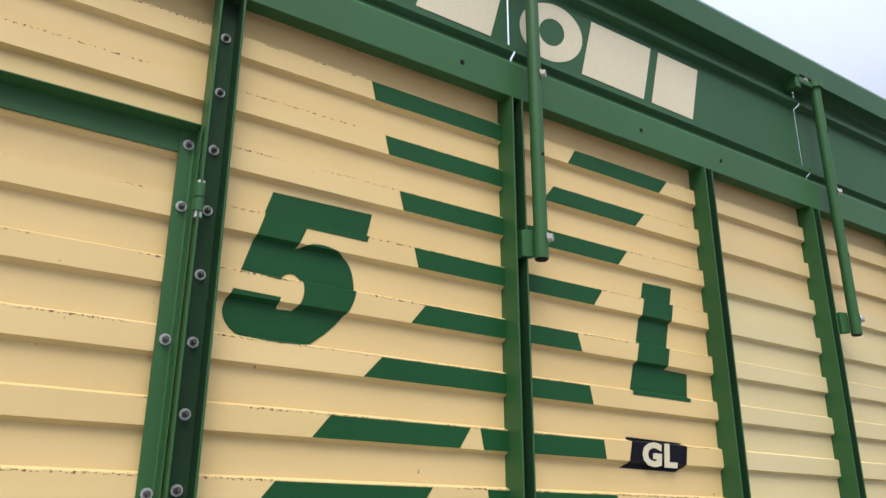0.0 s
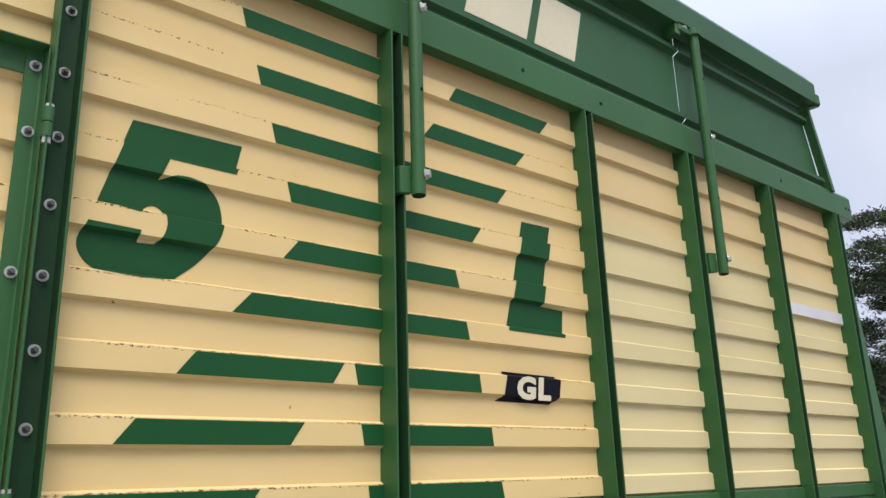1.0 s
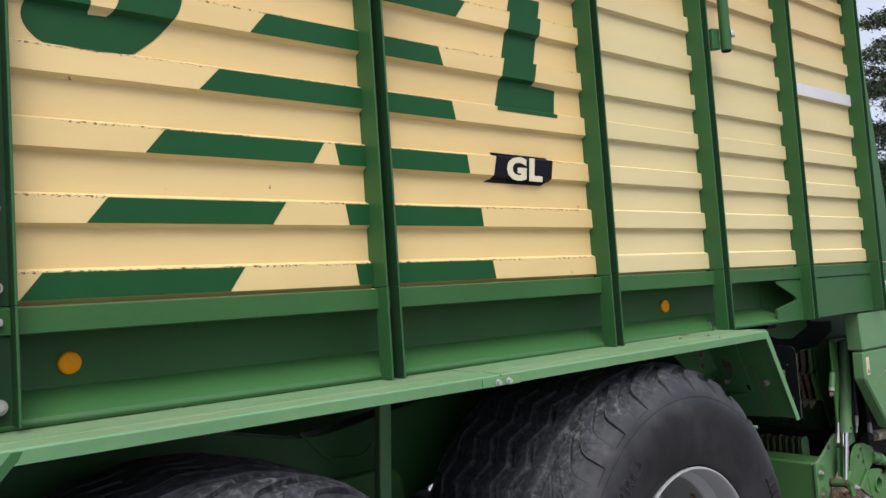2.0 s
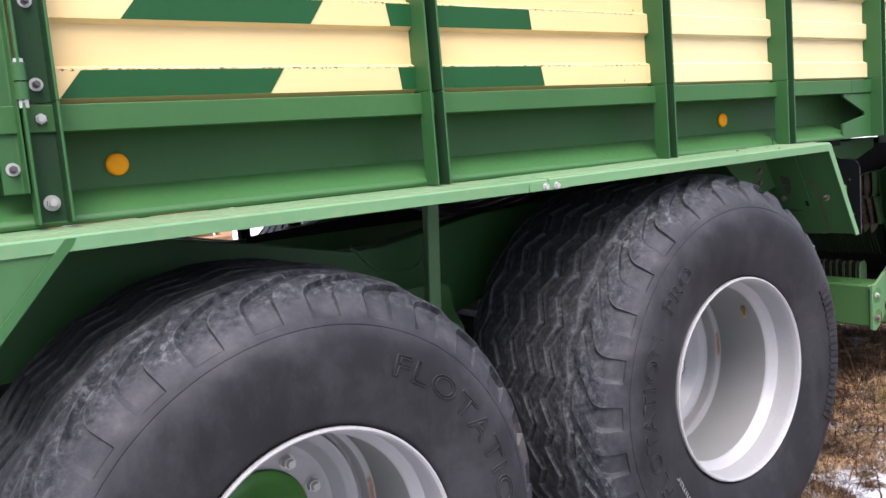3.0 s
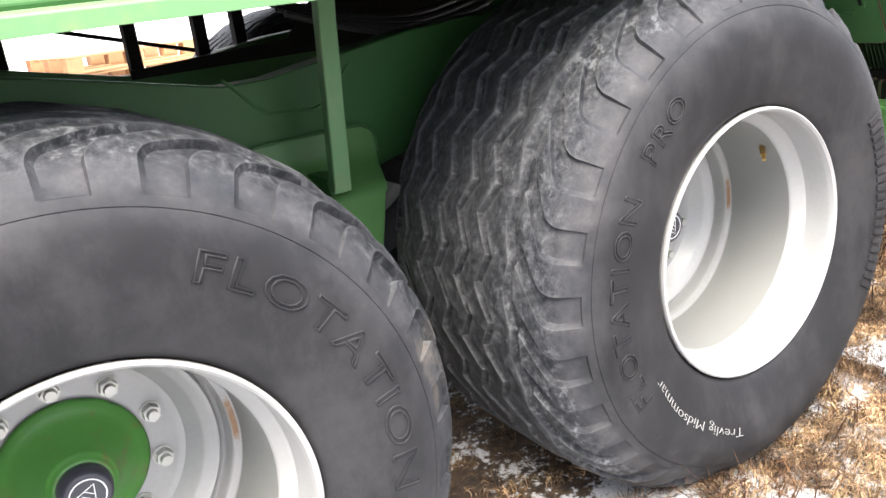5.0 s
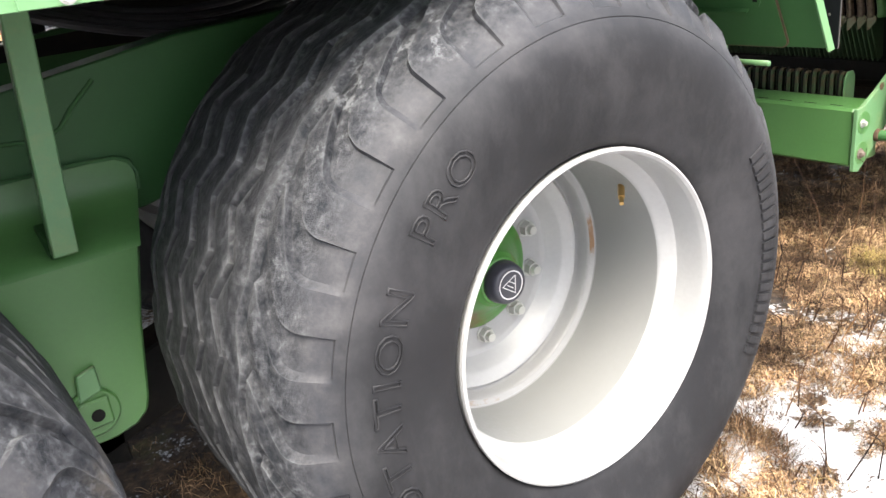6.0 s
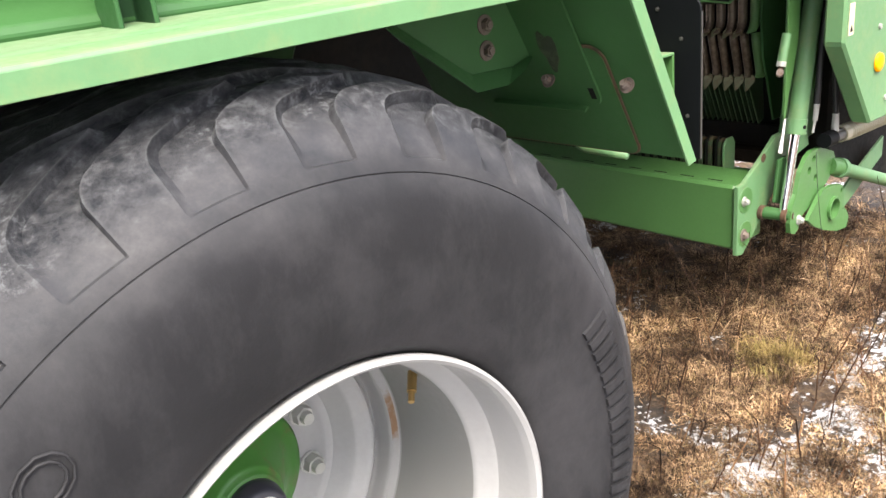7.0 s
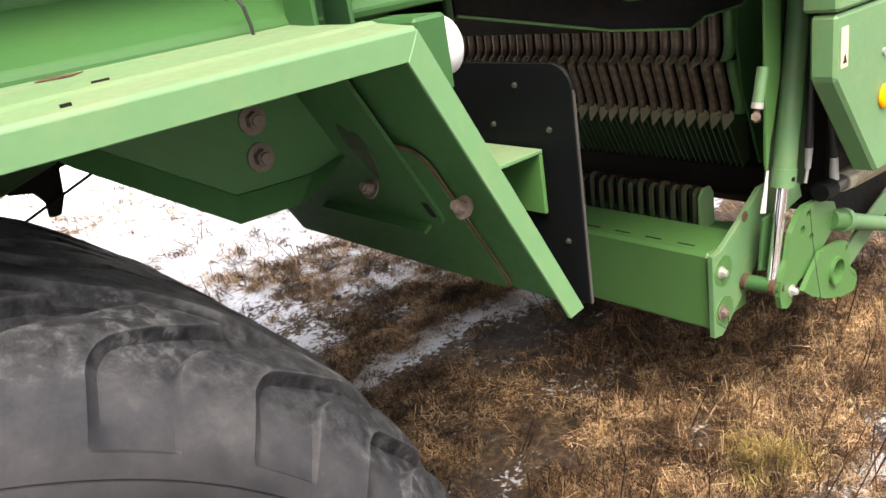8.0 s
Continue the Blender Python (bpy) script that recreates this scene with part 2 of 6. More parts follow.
def faded_cream(name, pale, tan, start, end):
    """Sun-faded cream paint that goes over to the older tan tone near the top of the side."""
    mat = bpy.data.materials.new(name)
    n, l, b = tree(mat)
    c = n.new("ShaderNodeTexCoord")
    sep = n.new("ShaderNodeSeparateXYZ")
    l.new(c.outputs["Object"], sep.inputs[0])
    rng = n.new("ShaderNodeMapRange")
    rng.inputs["From Min"].default_value = start
    rng.inputs["From Max"].default_value = end
    l.new(sep.outputs["Z"], rng.inputs["Value"])
    broad = noise_node(n, l, 2.3, 5.0, 0.6, stretch=(0.6, 1, 2.5))
    g = ramp_node(n, l, broad.outputs["Fac"], [(0.3, (0.93, 0.93, 0.92)), (0.7, (1.0, 1.0, 1.0))]).outputs[0]
    col = mix_node(n, l, rng.outputs[0], pale, tan)
    col = mix_node(n, l, 1.0, col, g, "MULTIPLY")
    dirt = noise_node(n, l, 6.5, 8.0, 0.7, stretch=(0.7, 1, 1.6))
    dk = ramp_node(n, l, dirt.outputs["Fac"], [(0.62, (0, 0, 0)), (0.85, (0.5, 0.5, 0.5))]).outputs[0]
    col = mix_node(n, l, dk, col, (0.60, 0.46, 0.26))
    l.new(col, b.inputs["Base Color"])
    b.inputs["Roughness"].default_value = 0.5
    b.inputs["Specular IOR Level"].default_value = 0.22
    return mat


M["cream"] = cream_material()
M["cream_pale"] = faded_cream("cream_panel_faded", (0.58, 0.487, 0.262), (0.58, 0.438, 0.215), 2.60, 2.75)


def rubber_material(name, tread):
    """Tyre rubber: smooth near-black walls; the tread and shoulder are scuffed grey."""
    mat = bpy.data.materials.new(name)
    n, l, b = tree(mat)
    broad = noise_node(n, l, 3.2, 7.0, 0.65)
    wall = ramp_node(n, l, broad.outputs["Fac"], [(0.30, (0.0085, 0.0085, 0.0095)), (0.52, (0.0132, 0.0132, 0.0145)), (0.72, (0.031, 0.030, 0.032))]).outputs[0]
    dust = noise_node(n, l, 9.0, 9.0, 0.75, stretch=(1.0, 1.0, 0.45))
    wall = mix_node(n, l, ramp_node(n, l, dust.outputs["Fac"], [(0.48, (0, 0, 0)), (0.74, (0.7, 0.7, 0.7))]).outputs[0], wall, (0.034, 0.0335, 0.035))
    scuff = noise_node(n, l, 13.0, 9.0, 0.72)
    col = wall
    if tread:
        c = n.new("ShaderNodeTexCoord")
        flat = n.new("ShaderNodeVectorMath")
        flat.operation = "MULTIPLY"
        flat.inputs[1].default_value = (1, 0, 1)
        rad = n.new("ShaderNodeVectorMath")
        rad.operation = "LENGTH"
        l.new(c.outputs["Object"], flat.inputs[0])
        l.new(flat.outputs[0], rad.inputs[0])
        lift = n.new("ShaderNodeMath")
        lift.operation = "MULTIPLY_ADD"
        lift.inputs[1].default_value, lift.inputs[2].default_value = 0.09, -0.045
        l.new(broad.outputs["Fac"], lift.inputs[0])
        total = n.new("ShaderNodeMath")
        l.new(rad.outputs["Value"], total.inputs[0])
        l.new(lift.outputs[0], total.inputs[1])
        zone = ramp_node(n, l, total.outputs[0], [(0.535, (0, 0, 0)), (0.580, (0.45, 0.45, 0.45)), (0.602, (1, 1, 1))]).outputs[0]
        smooth = ramp_node(n, l, scuff.outputs["Fac"], [(0.30, (0.017, 0.019, 0.023)), (0.50, (0.036, 0.036, 0.039)), (0.70, (0.064, 0.063, 0.064))]).outputs[0]
        chips = noise_node(n, l, 46.0, 8.0, 0.75, stretch=(1, 1.4, 1))
        rough = ramp_node(n, l, chips.outputs["Fac"], [(0.34, (0.011, 0.012, 0.014)), (0.50, (0.027, 0.028, 0.031)), (0.62, (0.058, 0.060, 0.064)), (0.76, (0.15, 0.15, 0.15))]).outputs[0]
        crown = ramp_node(n, l, total.outputs[0], [(0.612, (0, 0, 0)), (0.650, (1, 1, 1))]).outputs[0]
        grey = mix_node(n, l, crown, smooth, rough)
        where = noise_node(n, l, 5.0, 4.0, 0.6)
        wk = ramp_node(n, l, where.outputs["Fac"], [(0.50, (0, 0, 0)), (0.60, (1, 1, 1))]).outputs[0]
        ck = ramp_node(n, l, chips.outputs["Fac"], [(0.52, (0, 0, 0)), (0.60, (1, 1, 1))]).outputs[0]
        edge = ramp_node(n, l, total.outputs[0], [(0.618, (0, 0, 0)), (0.640, (1, 1, 1)), (0.672, (1, 1, 1)), (0.690, (0.25, 0.25, 0.25))]).outputs[0]
        wk = mix_node(n, l, 1.0, mix_node(n, l, 1.0, wk, ck, "MULTIPLY"), edge, "MULTIPLY")
        grey = mix_node(n, l, wk, grey, (0.105, 0.109, 0.113))
        tk = ramp_node(n, l, chips.outputs["Fac"], [(0.38, (0.85, 0.85, 0.85)), (0.46, (0, 0, 0))]).outputs[0]
        grey = mix_node(n, l, mix_node(n, l, 1.0, tk, edge, "MULTIPLY"), grey, (0.008, 0.010, 0.013))
        col = mix_node(n, l, zone, wall, grey)
        mud = noise_node(n, l, 2.1, 9.0, 0.75)
        mk = ramp_node(n, l, mud.outputs["Fac"], [(0.585, (0, 0, 0)), (0.66, (0.8, 0.8, 0.8))]).outputs[0]
        mk = mix_node(n, l, 1.0, mk, zone, "MULTIPLY")
        col = mix_node(n, l, mk, col, (0.10, 0.088, 0.075))
        geo = n.new("ShaderNodeNewGeometry")
        ek = ramp_node(n, l, geo.outputs["Pointiness"], [(0.515, (0, 0, 0)), (0.575, (0.8, 0.8, 0.8))]).outputs[0]
        ek = mix_node(n, l, 0.75, ek, ramp_node(n, l, scuff.outputs["Fac"], [(0.35, (0.2, 0.2, 0.2)), (0.6, (1, 1, 1))]).outputs[0], "MULTIPLY")
        ek = mix_node(n, l, 1.0, ek, crown, "MULTIPLY")
        col = mix_node(n, l, ek, col, (0.13, 0.133, 0.135))
    l.new(col, b.inputs["Base Color"])
    b.inputs["Roughness"].default_value = 0.6
    b.inputs["Specular IOR Level"].default_value = 0.2
    bp = n.new("ShaderNodeBump")
    bp.inputs["Strength"].default_value = 0.3
    bp.inputs["Distance"].default_value = 0.004
    l.new(scuff.outputs["Fac"], bp.inputs["Height"])
    last = bp.outputs[0]
    if tread:
        torn = n.new("ShaderNodeBump")
        torn.inputs["Distance"].default_value = 0.005
        l.new(crown, torn.inputs["Strength"])
        l.new(chips.outputs["Fac"], torn.inputs["Height"])
        l.new(last, torn.inputs["Normal"])
        last = torn.outputs[0]
    l.new(last, b.inputs["Normal"])
    return mat


M["rubber"] = rubber_material("tyre_rubber", True)
M["rubber_letter"] = rubber_material("raised_rubber", False)


def ground_material():
    mat = bpy.data.materials.new("field_ground")
    n, l, b = tree(mat)
    big = noise_node(n, l, 1.6, 8.0, 0.65)
    fine = noise_node(n, l, 28.0, 8.0, 0.7, stretch=(1, 1, 0.3))
    soil = ramp_node(n, l, fine.outputs["Fac"], [(0.34, (0.007, 0.005, 0.0035)), (0.5, (0.026, 0.017, 0.011)), (0.68, (0.085, 0.054, 0.031))]).outputs[0]
    straw = ramp_node(n, l, fine.outputs["Fac"], [(0.32, (0.015, 0.009, 0.005)), (0.52, (0.10, 0.056, 0.025)), (0.72, (0.27, 0.175, 0.085))]).outputs[0]
    k = ramp_node(n, l, big.outputs["Fac"], [(0.40, (0, 0, 0)), (0.60, (1, 1, 1))]).outputs[0]
    col = mix_node(n, l, k, soil, straw)
    mossy = noise_node(n, l, 3.7, 6.0, 0.6)
    mk = ramp_node(n, l, mossy.outputs["Fac"], [(0.60, (0, 0, 0)), (0.74, (0.55, 0.55, 0.55))]).outputs[0]
    col = mix_node(n, l, mk, col, (0.17, 0.19, 0.06))
    # thin snow, thicker away from the shelter of the wagon
    snow = noise_node(n, l, 3.4, 10.0, 0.72)
    c = n.new("ShaderNodeTexCoord")
    sep = n.new("ShaderNodeSeparateXYZ")
    l.new(c.outputs["Object"], sep.inputs[0])
    far = n.new("ShaderNodeMapRange")
    far.inputs["From Min"].default_value, far.inputs["From Max"].default_value = 4.45, 6.0
    far.inputs["To Min"].default_value, far.inputs["To Max"].default_value = 0.0, 0.32
    l.new(sep.outputs["Y"], far.inputs["Value"])
    wide = noise_node(n, l, 0.7, 4.0, 0.6)
    ragged = n.new("ShaderNodeMath")
    ragged.operation = "MULTIPLY_ADD"
    ragged.inputs[1].default_value = 1.1
    shifted = n.new("ShaderNodeMath")
    shifted.operation = "SUBTRACT"
    shifted.inputs[1].default_value = 0.55
    l.new(sep.outputs["Y"], shifted.inputs[0])
    l.new(wide.outputs["Fac"], ragged.inputs[0])
    l.new(shifted.outputs[0], ragged.inputs[2])
    near = n.new("ShaderNodeMapRange")
    near.inputs["From Min"].default_value, near.inputs["From Max"].default_value = 3.20, 2.80
    near.inputs["To Min"].default_value, near.inputs["To Max"].default_value = 0.0, 0.225
    front = n.new("ShaderNodeMapRange")
    front.inputs["From Min"].default_value, front.inputs["From Max"].default_value = 4.1, 4.8
    front.inputs["To Min"].default_value, front.inputs["To Max"].default_value = 1.0, 0.50
    l.new(sep.outputs["X"], front.inputs["Value"])
    bared = n.new("ShaderNodeMath")
    bared.operation = "MULTIPLY"
    l.new(near.outputs[0], bared.inputs[0])
    l.new(front.outputs[0], bared.inputs[1])
    # unseen ground behind the camera kept barer, to cut light bounced onto the wagon
    behind = n.new("ShaderNodeMapRange")
    behind.inputs["From Min"].default_value, behind.inputs["From Max"].default_value = -1.5, 1.9
    behind.inputs["To Min"].default_value, behind.inputs["To Max"].default_value = -0.20, 0.0
    l.new(ragged.outputs[0], behind.inputs["Value"])
    less = n.new("ShaderNodeMath")
    l.new(bared.outputs[0], less.inputs[0])
    l.new(behind.outputs[0], less.inputs[1])
    frost = noise_node(n, l, 45.0, 5.0, 0.7)
    fine_snow = n.new("ShaderNodeMath")
    fine_snow.operation = "MULTIPLY_ADD"
    fine_snow.inputs[1].default_value, fine_snow.inputs[2].default_value = 0.62, -0.31
    l.new(frost.outputs["Fac"], fine_snow.inputs[0])
    l.new(ragged.outputs[0], near.inputs["Value"])
    # an icy wheel track under the wagon
    across = n.new("ShaderNodeMath")
    across.operation = "SUBTRACT"
    across.inputs[1].default_value = 4.43
    l.new(sep.outputs["Y"], across.inputs[0])
    away = n.new("ShaderNodeMath")
    away.operation = "ABSOLUTE"
    l.new(across.outputs[0], away.inputs[0])
    track = n.new("ShaderNodeMapRange")
    track.inputs["From Min"].default_value, track.inputs["From Max"].default_value = 0.18, 0.03
    track.inputs["To Min"].default_value, track.inputs["To Max"].default_value = 0.0, 0.165
    l.new(away.outputs[0], track.inputs["Value"])
    rest = n.new("ShaderNodeMath")
    l.new(less.outputs[0], rest.inputs[0])
    l.new(track.outputs[0], rest.inputs[1])
    add = n.new("ShaderNodeMath")
    l.new(far.outputs[0], add.inputs[0])
    l.new(rest.outputs[0], add.inputs[1])
    add2 = n.new("ShaderNodeMath")
    l.new(snow.outputs["Fac"], add2.inputs[0])
    l.new(add.outputs[0], add2.inputs[1])
    add3 = n.new("ShaderNodeMath")
    l.new(add2.outputs[0], add3.inputs[0])
    l.new(fine_snow.outputs[0], add3.inputs[1])
    sk = ramp_node(n, l, add3.outputs[0], [(0.600, (0, 0, 0)), (0.660, (1, 1, 1))]).outputs[0]
    col = mix_node(n, l, sk, col, (0.62, 0.63, 0.65))
    l.new(col, b.inputs["Base Color"])
    b.inputs["Roughness"].default_value = 0.85
    bp = n.new("ShaderNodeBump")
    bp.inputs["Strength"].default_value = 1.0
    bp.inputs["Distance"].default_value = 0.03
    l.new(fine.outputs["Fac"], bp.inputs["Height"])
    l.new(bp.outputs[0], b.inputs["Normal"])
    return mat


M["ground"] = ground_material()


def island_material(name, stops, rough=0.8):
    """Colour that changes from blade to blade."""
    mat = bpy.data.materials.new(name)
    n, l, b = tree(mat)
    g = n.new("ShaderNodeNewGeometry")
    col = ramp_node(n, l, g.outputs["Random Per Island"], stops).outputs[0]
    damp = noise_node(n, l, 5.5, 5.0, 0.65)
    col = mix_node(n, l, 1.0, col, ramp_node(n, l, damp.outputs["Fac"], [(0.36, (0.22, 0.18, 0.15)), (0.50, (0.95, 0.88, 0.80)), (0.64, (1.7, 1.55, 1.35))]).outputs[0], "MULTIPLY")
    soil = noise_node(n, l, 1.9, 4.0, 0.6)
    col = mix_node(n, l, 1.0, col, ramp_node(n, l, soil.outputs["Fac"], [(0.38, (0.50, 0.44, 0.40)), (0.56, (1.15, 1.10, 1.05))]).outputs[0], "MULTIPLY")
    l.new(col, b.inputs["Base Color"])
    b.inputs["Roughness"].default_value = rough
    b.inputs["Specular IOR Level"].default_value = 0.2
    return mat


M["straw"] = island_material("dry_grass", [(0.0, (0.012, 0.008, 0.005)), (0.25, (0.050, 0.033, 0.021)), (0.55, (0.150, 0.099, 0.064)), (0.84, (0.50, 0.390, 0.275)), (1.0, (0.20, 0.175, 0.085))])
M["tussock"] = island_material("tussock_grass", [(0.0, (0.10, 0.075, 0.035)), (0.4, (0.25, 0.21, 0.085)), (0.8, (0.42, 0.36, 0.18)), (1.0, (0.20, 0.22, 0.07))])
M["weed"] = island_material("weed_stalks", [(0.0, (0.025, 0.014, 0.010)), (0.6, (0.06, 0.033, 0.02)), (1.0, (0.16, 0.10, 0.055))])
M["needles"] = island_material("pine_needles", [(0.0, (0.018, 0.035, 0.020)), (0.6, (0.035, 0.060, 0.032)), (1.0, (0.06, 0.085, 0.04))])
M["bark"] = surface("pine_bark", (0.10, 0.06, 0.04), 0.9, vary=0.4, grain=15, bump=0.6)
M["barn_red"] = surface("red_boards", (0.17, 0.028, 0.022), 0.8, vary=0.2)
M["roof_dark"] = surface("dark_roof", (0.055, 0.055, 0.062), 0.8, vary=0.2)
M["hall_white"] = surface("white_sheet_wall", (0.82, 0.83, 0.85), 0.6, vary=0.04)
M["pallet"] = surface("pallet_wood", (0.42, 0.25, 0.13), 0.8, vary=0.3, grain=35, bump=0.3)
M["red_paint"] = surface("red_paint", (0.32, 0.035, 0.03), 0.5, vary=0.15)


# ---- building helpers ----
def mesh_from(name, bm, mat, smooth=False):
    me = bpy.data.meshes.new(name)
    bmesh.ops.recalc_face_normals(bm, faces=bm.faces)
    bm.to_mesh(me)
    bm.free()
    me.materials.append(mat)
    if smooth:
        me.shade_smooth()
    return me


def attach(ob, parent):
    ob.parent = parent
    if parent.type == "EMPTY":
        ob.matrix_parent_inverse = parent.matrix_basis.inverted()
    return ob


def part(name, bm, mat, parent, label="", smooth=False):
    ob = new(name, mesh_from(name, bm, mat, smooth))
    attach(ob, parent)
    return tagged(ob, label)


def placed(name, me, parent, m, label=""):
    """A repeat of a small part on shared mesh data, at the pose m within its parent."""
    ob = new(name, me)
    attach(ob, parent)
    ob.matrix_basis = m
    return tagged(ob, label)


def bevel(bm, width, segments=1, angle=30):
    edges = [e for e in bm.edges if len(e.link_faces) == 2 and e.calc_face_angle(0) > radians(angle)]
    bmesh.ops.bevel(bm, geom=edges, offset=width, segments=segments, affect="EDGES", profile=0.5, clamp_overlap=True)
    return bm


def box(x0, x1, y0, y1, z0, z1, bev=0.0, bm=None):
    bm = bm or bmesh.new()
    m = Matrix.LocRotScale(((x0 + x1) / 2, (y0 + y1) / 2, (z0 + z1) / 2), None, (abs(x1 - x0), abs(y1 - y0), abs(z1 - z0)))
    bmesh.ops.create_cube(bm, size=1.0, matrix=m)
    return bevel(bm, bev) if bev else bm


def prism(points, axis, a0, a1, bev=0.0, bm=None):
    """A polygon extruded along an axis: (y, z) along x, (x, z) along y, (x, y) along z."""
    bm = bm or bmesh.new()

    def at(p, a):
        return {"x": (a, p[0], p[1]), "y": (p[0], a, p[1]), "z": (p[0], p[1], a)}[axis]

    lo = [bm.verts.new(at(p, a0)) for p in points]
    hi = [bm.verts.new(at(p, a1)) for p in points]
    n = len(points)
    for i in range(n):
        bm.faces.new((lo[i], lo[(i + 1) % n], hi[(i + 1) % n], hi[i]))
    bm.faces.new(lo)
    bm.faces.new(hi)
    bmesh.ops.recalc_face_normals(bm, faces=bm.faces)
    return bevel(bm, bev) if bev else bm


def sheet(path, thick):
    """A polyline turned into a closed band of that thickness."""
    pts = [Vector(p) for p in path]
    off = []
    for i, p in enumerate(pts):
        d0 = (p - pts[i - 1]).normalized() if i else (pts[1] - p).normalized()
        d1 = (pts[i + 1] - p).normalized() if i < len(pts) - 1 else d0
        n0, n1 = Vector((-d0.y, d0.x)), Vector((-d1.y, d1.x))
        b = (n0 + n1).normalized()
        off.append(p + b * (thick / max(0.35, b.dot(n0))))
    return [tuple(p) for p in pts] + [tuple(p) for p in reversed(off)]


def lathe(profile, segments=64, axis="y", closed=False, bm=None, centre=(0, 0, 0)):
    """(radius, along) pairs turned round an axis through centre."""
    bm = bm or bmesh.new()
    c = Vector(centre)
    rings = []
    for r, a in profile:
        ring = []
        for k in range(segments):
            t = 2 * math.pi * k / segments
            u, v = r * math.cos(t), r * math.sin(t)
            ring.append(bm.verts.new(c + Vector({"y": (u, a, v), "z": (u, v, a), "x": (a, u, v)}[axis])))
        rings.append(ring)
    pairs = list(zip(rings, rings[1:])) + ([(rings[-1], rings[0])] if closed else [])
    for a, b in pairs:
        for k in range(segments):
            bm.faces.new((a[k], a[(k + 1) % segments], b[(k + 1) % segments], b[k]))
    if not closed:
        bm.faces.new(rings[0])
        bm.faces.new(rings[-1])
    return bm


def rod(p0, p1, r0, r1=None, segments=16, bm=None, cap=True):
    """A round bar between two points."""
    bm = bm or bmesh.new()
    p0, p1 = Vector(p0), Vector(p1)
    d = p1 - p0
    m = Matrix.Translation((p0 + p1) / 2) @ d.to_track_quat("Z", "Y").to_matrix().to_4x4()
    bmesh.ops.create_cone(bm, cap_ends=cap, segments=segments, radius1=r0, radius2=r0 if r1 is None else r1, depth=d.length, matrix=m)
    return bm


def tube_path(points, r, segments=10, bm=None):
    """A round tube along a line of points."""
    bm = bm or bmesh.new()
    pts = [Vector(p) for p in points]
    rings = []
    for i, p in enumerate(pts):
        d = (pts[min(i + 1, len(pts) - 1)] - pts[max(i - 1, 0)]).normalized()
        q = d.to_track_quat("Z", "Y")
        rings.append([bm.verts.new(p + q @ Vector((r * math.cos(2 * math.pi * k / segments), r * math.sin(2 * math.pi * k / segments), 0)))
                      for k in range(segments)])
    for a, b in zip(rings, rings[1:]):
        for k in range(segments):
            bm.faces.new((a[k], a[(k + 1) % segments], b[(k + 1) % segments], b[k]))
    bm.faces.new(rings[0])
    bm.faces.new(rings[-1])
    return bm


def smooth_by_angle(ob, degrees=40):
    me = ob.data
    me.shade_smooth()
    bm = bmesh.new()
    bm.from_mesh(me)
    for e in bm.edges:
        e.smooth = not (len(e.link_faces) == 2 and e.calc_face_angle(0) > radians(degrees))
    bm.to_mesh(me)
    bm.free()
    return ob


def holed_plate(outline, holes, y0, y1):
    """A plate in the x-z plane with real round holes: (x, z, radius x, radius z)."""
    bm = bmesh.new()
    loops = [outline] + [[(x + rx * math.cos(math.pi * k / 10), z + rz * math.sin(math.pi * k / 10)) for k in range(20)] for x, z, rx, rz in holes]
    edges = []
    for loop in loops:
        vs = [bm.verts.new((x, y0, z)) for x, z in loop]
        edges += [bm.edges.new((vs[i], vs[(i + 1) % len(vs)])) for i in range(len(vs))]
    bmesh.ops.triangle_fill(bm, use_beauty=True, use_dissolve=False, edges=edges)
    thicken(bm, y1 - y0)
    bmesh.ops.recalc_face_normals(bm, faces=bm.faces)
    return bm


def thicken(bm, dy):
    """Give a flat shape that faces -y a closed body behind it."""
    ex = bmesh.ops.extrude_face_region(bm, geom=bm.faces[:])
    for v in ex["geom"]:
        if isinstance(v, bmesh.types.BMVert):
            v.co.y += dy
    return bm


def hex_mesh(name, r, h, washer_r, washer_h, stud_r, stud_h, mat, nut=None):
    """A washer, a six-sided nut and the end of its bolt, pointing along -y from the origin."""
    bm = bmesh.new()
    rod((0, 0, 0), (0, -washer_h, 0), washer_r, segments=20, bm=bm)
    flat = set(bm.faces)
    rod((0, -washer_h, 0), (0, -washer_h - h, 0), r, r * 0.96, segments=6, bm=bm)
    if stud_h:
        rod((0, -washer_h - h, 0), (0, -washer_h - h - stud_h, 0), stud_r, stud_r * 0.85, segments=12, bm=bm)
    for f in bm.faces:
        f.material_index = 0 if f in flat else 1
    me = mesh_from(name, bm, mat)
    me.materials.append(nut or mat)
    return me


BOLT = hex_mesh("bolt", 0.0085, 0.008, 0.0135, 0.0022, 0.0055, 0.007, M["zinc"], M["nut"])
BOLT_SMALL = hex_mesh("bolt_small", 0.008, 0.007, 0.010, 0.002, 0.005, 0.0, M["zinc"])
BOLT_BIG = hex_mesh("bolt_big", 0.0115, 0.011, 0.0165, 0.003, 0.008, 0.004, M["zinc"])
BOLT_RUSTY = hex_mesh("bolt_rusty", 0.013, 0.011, 0.021, 0.003, 0.009, 0.004, M["pale_rust"])

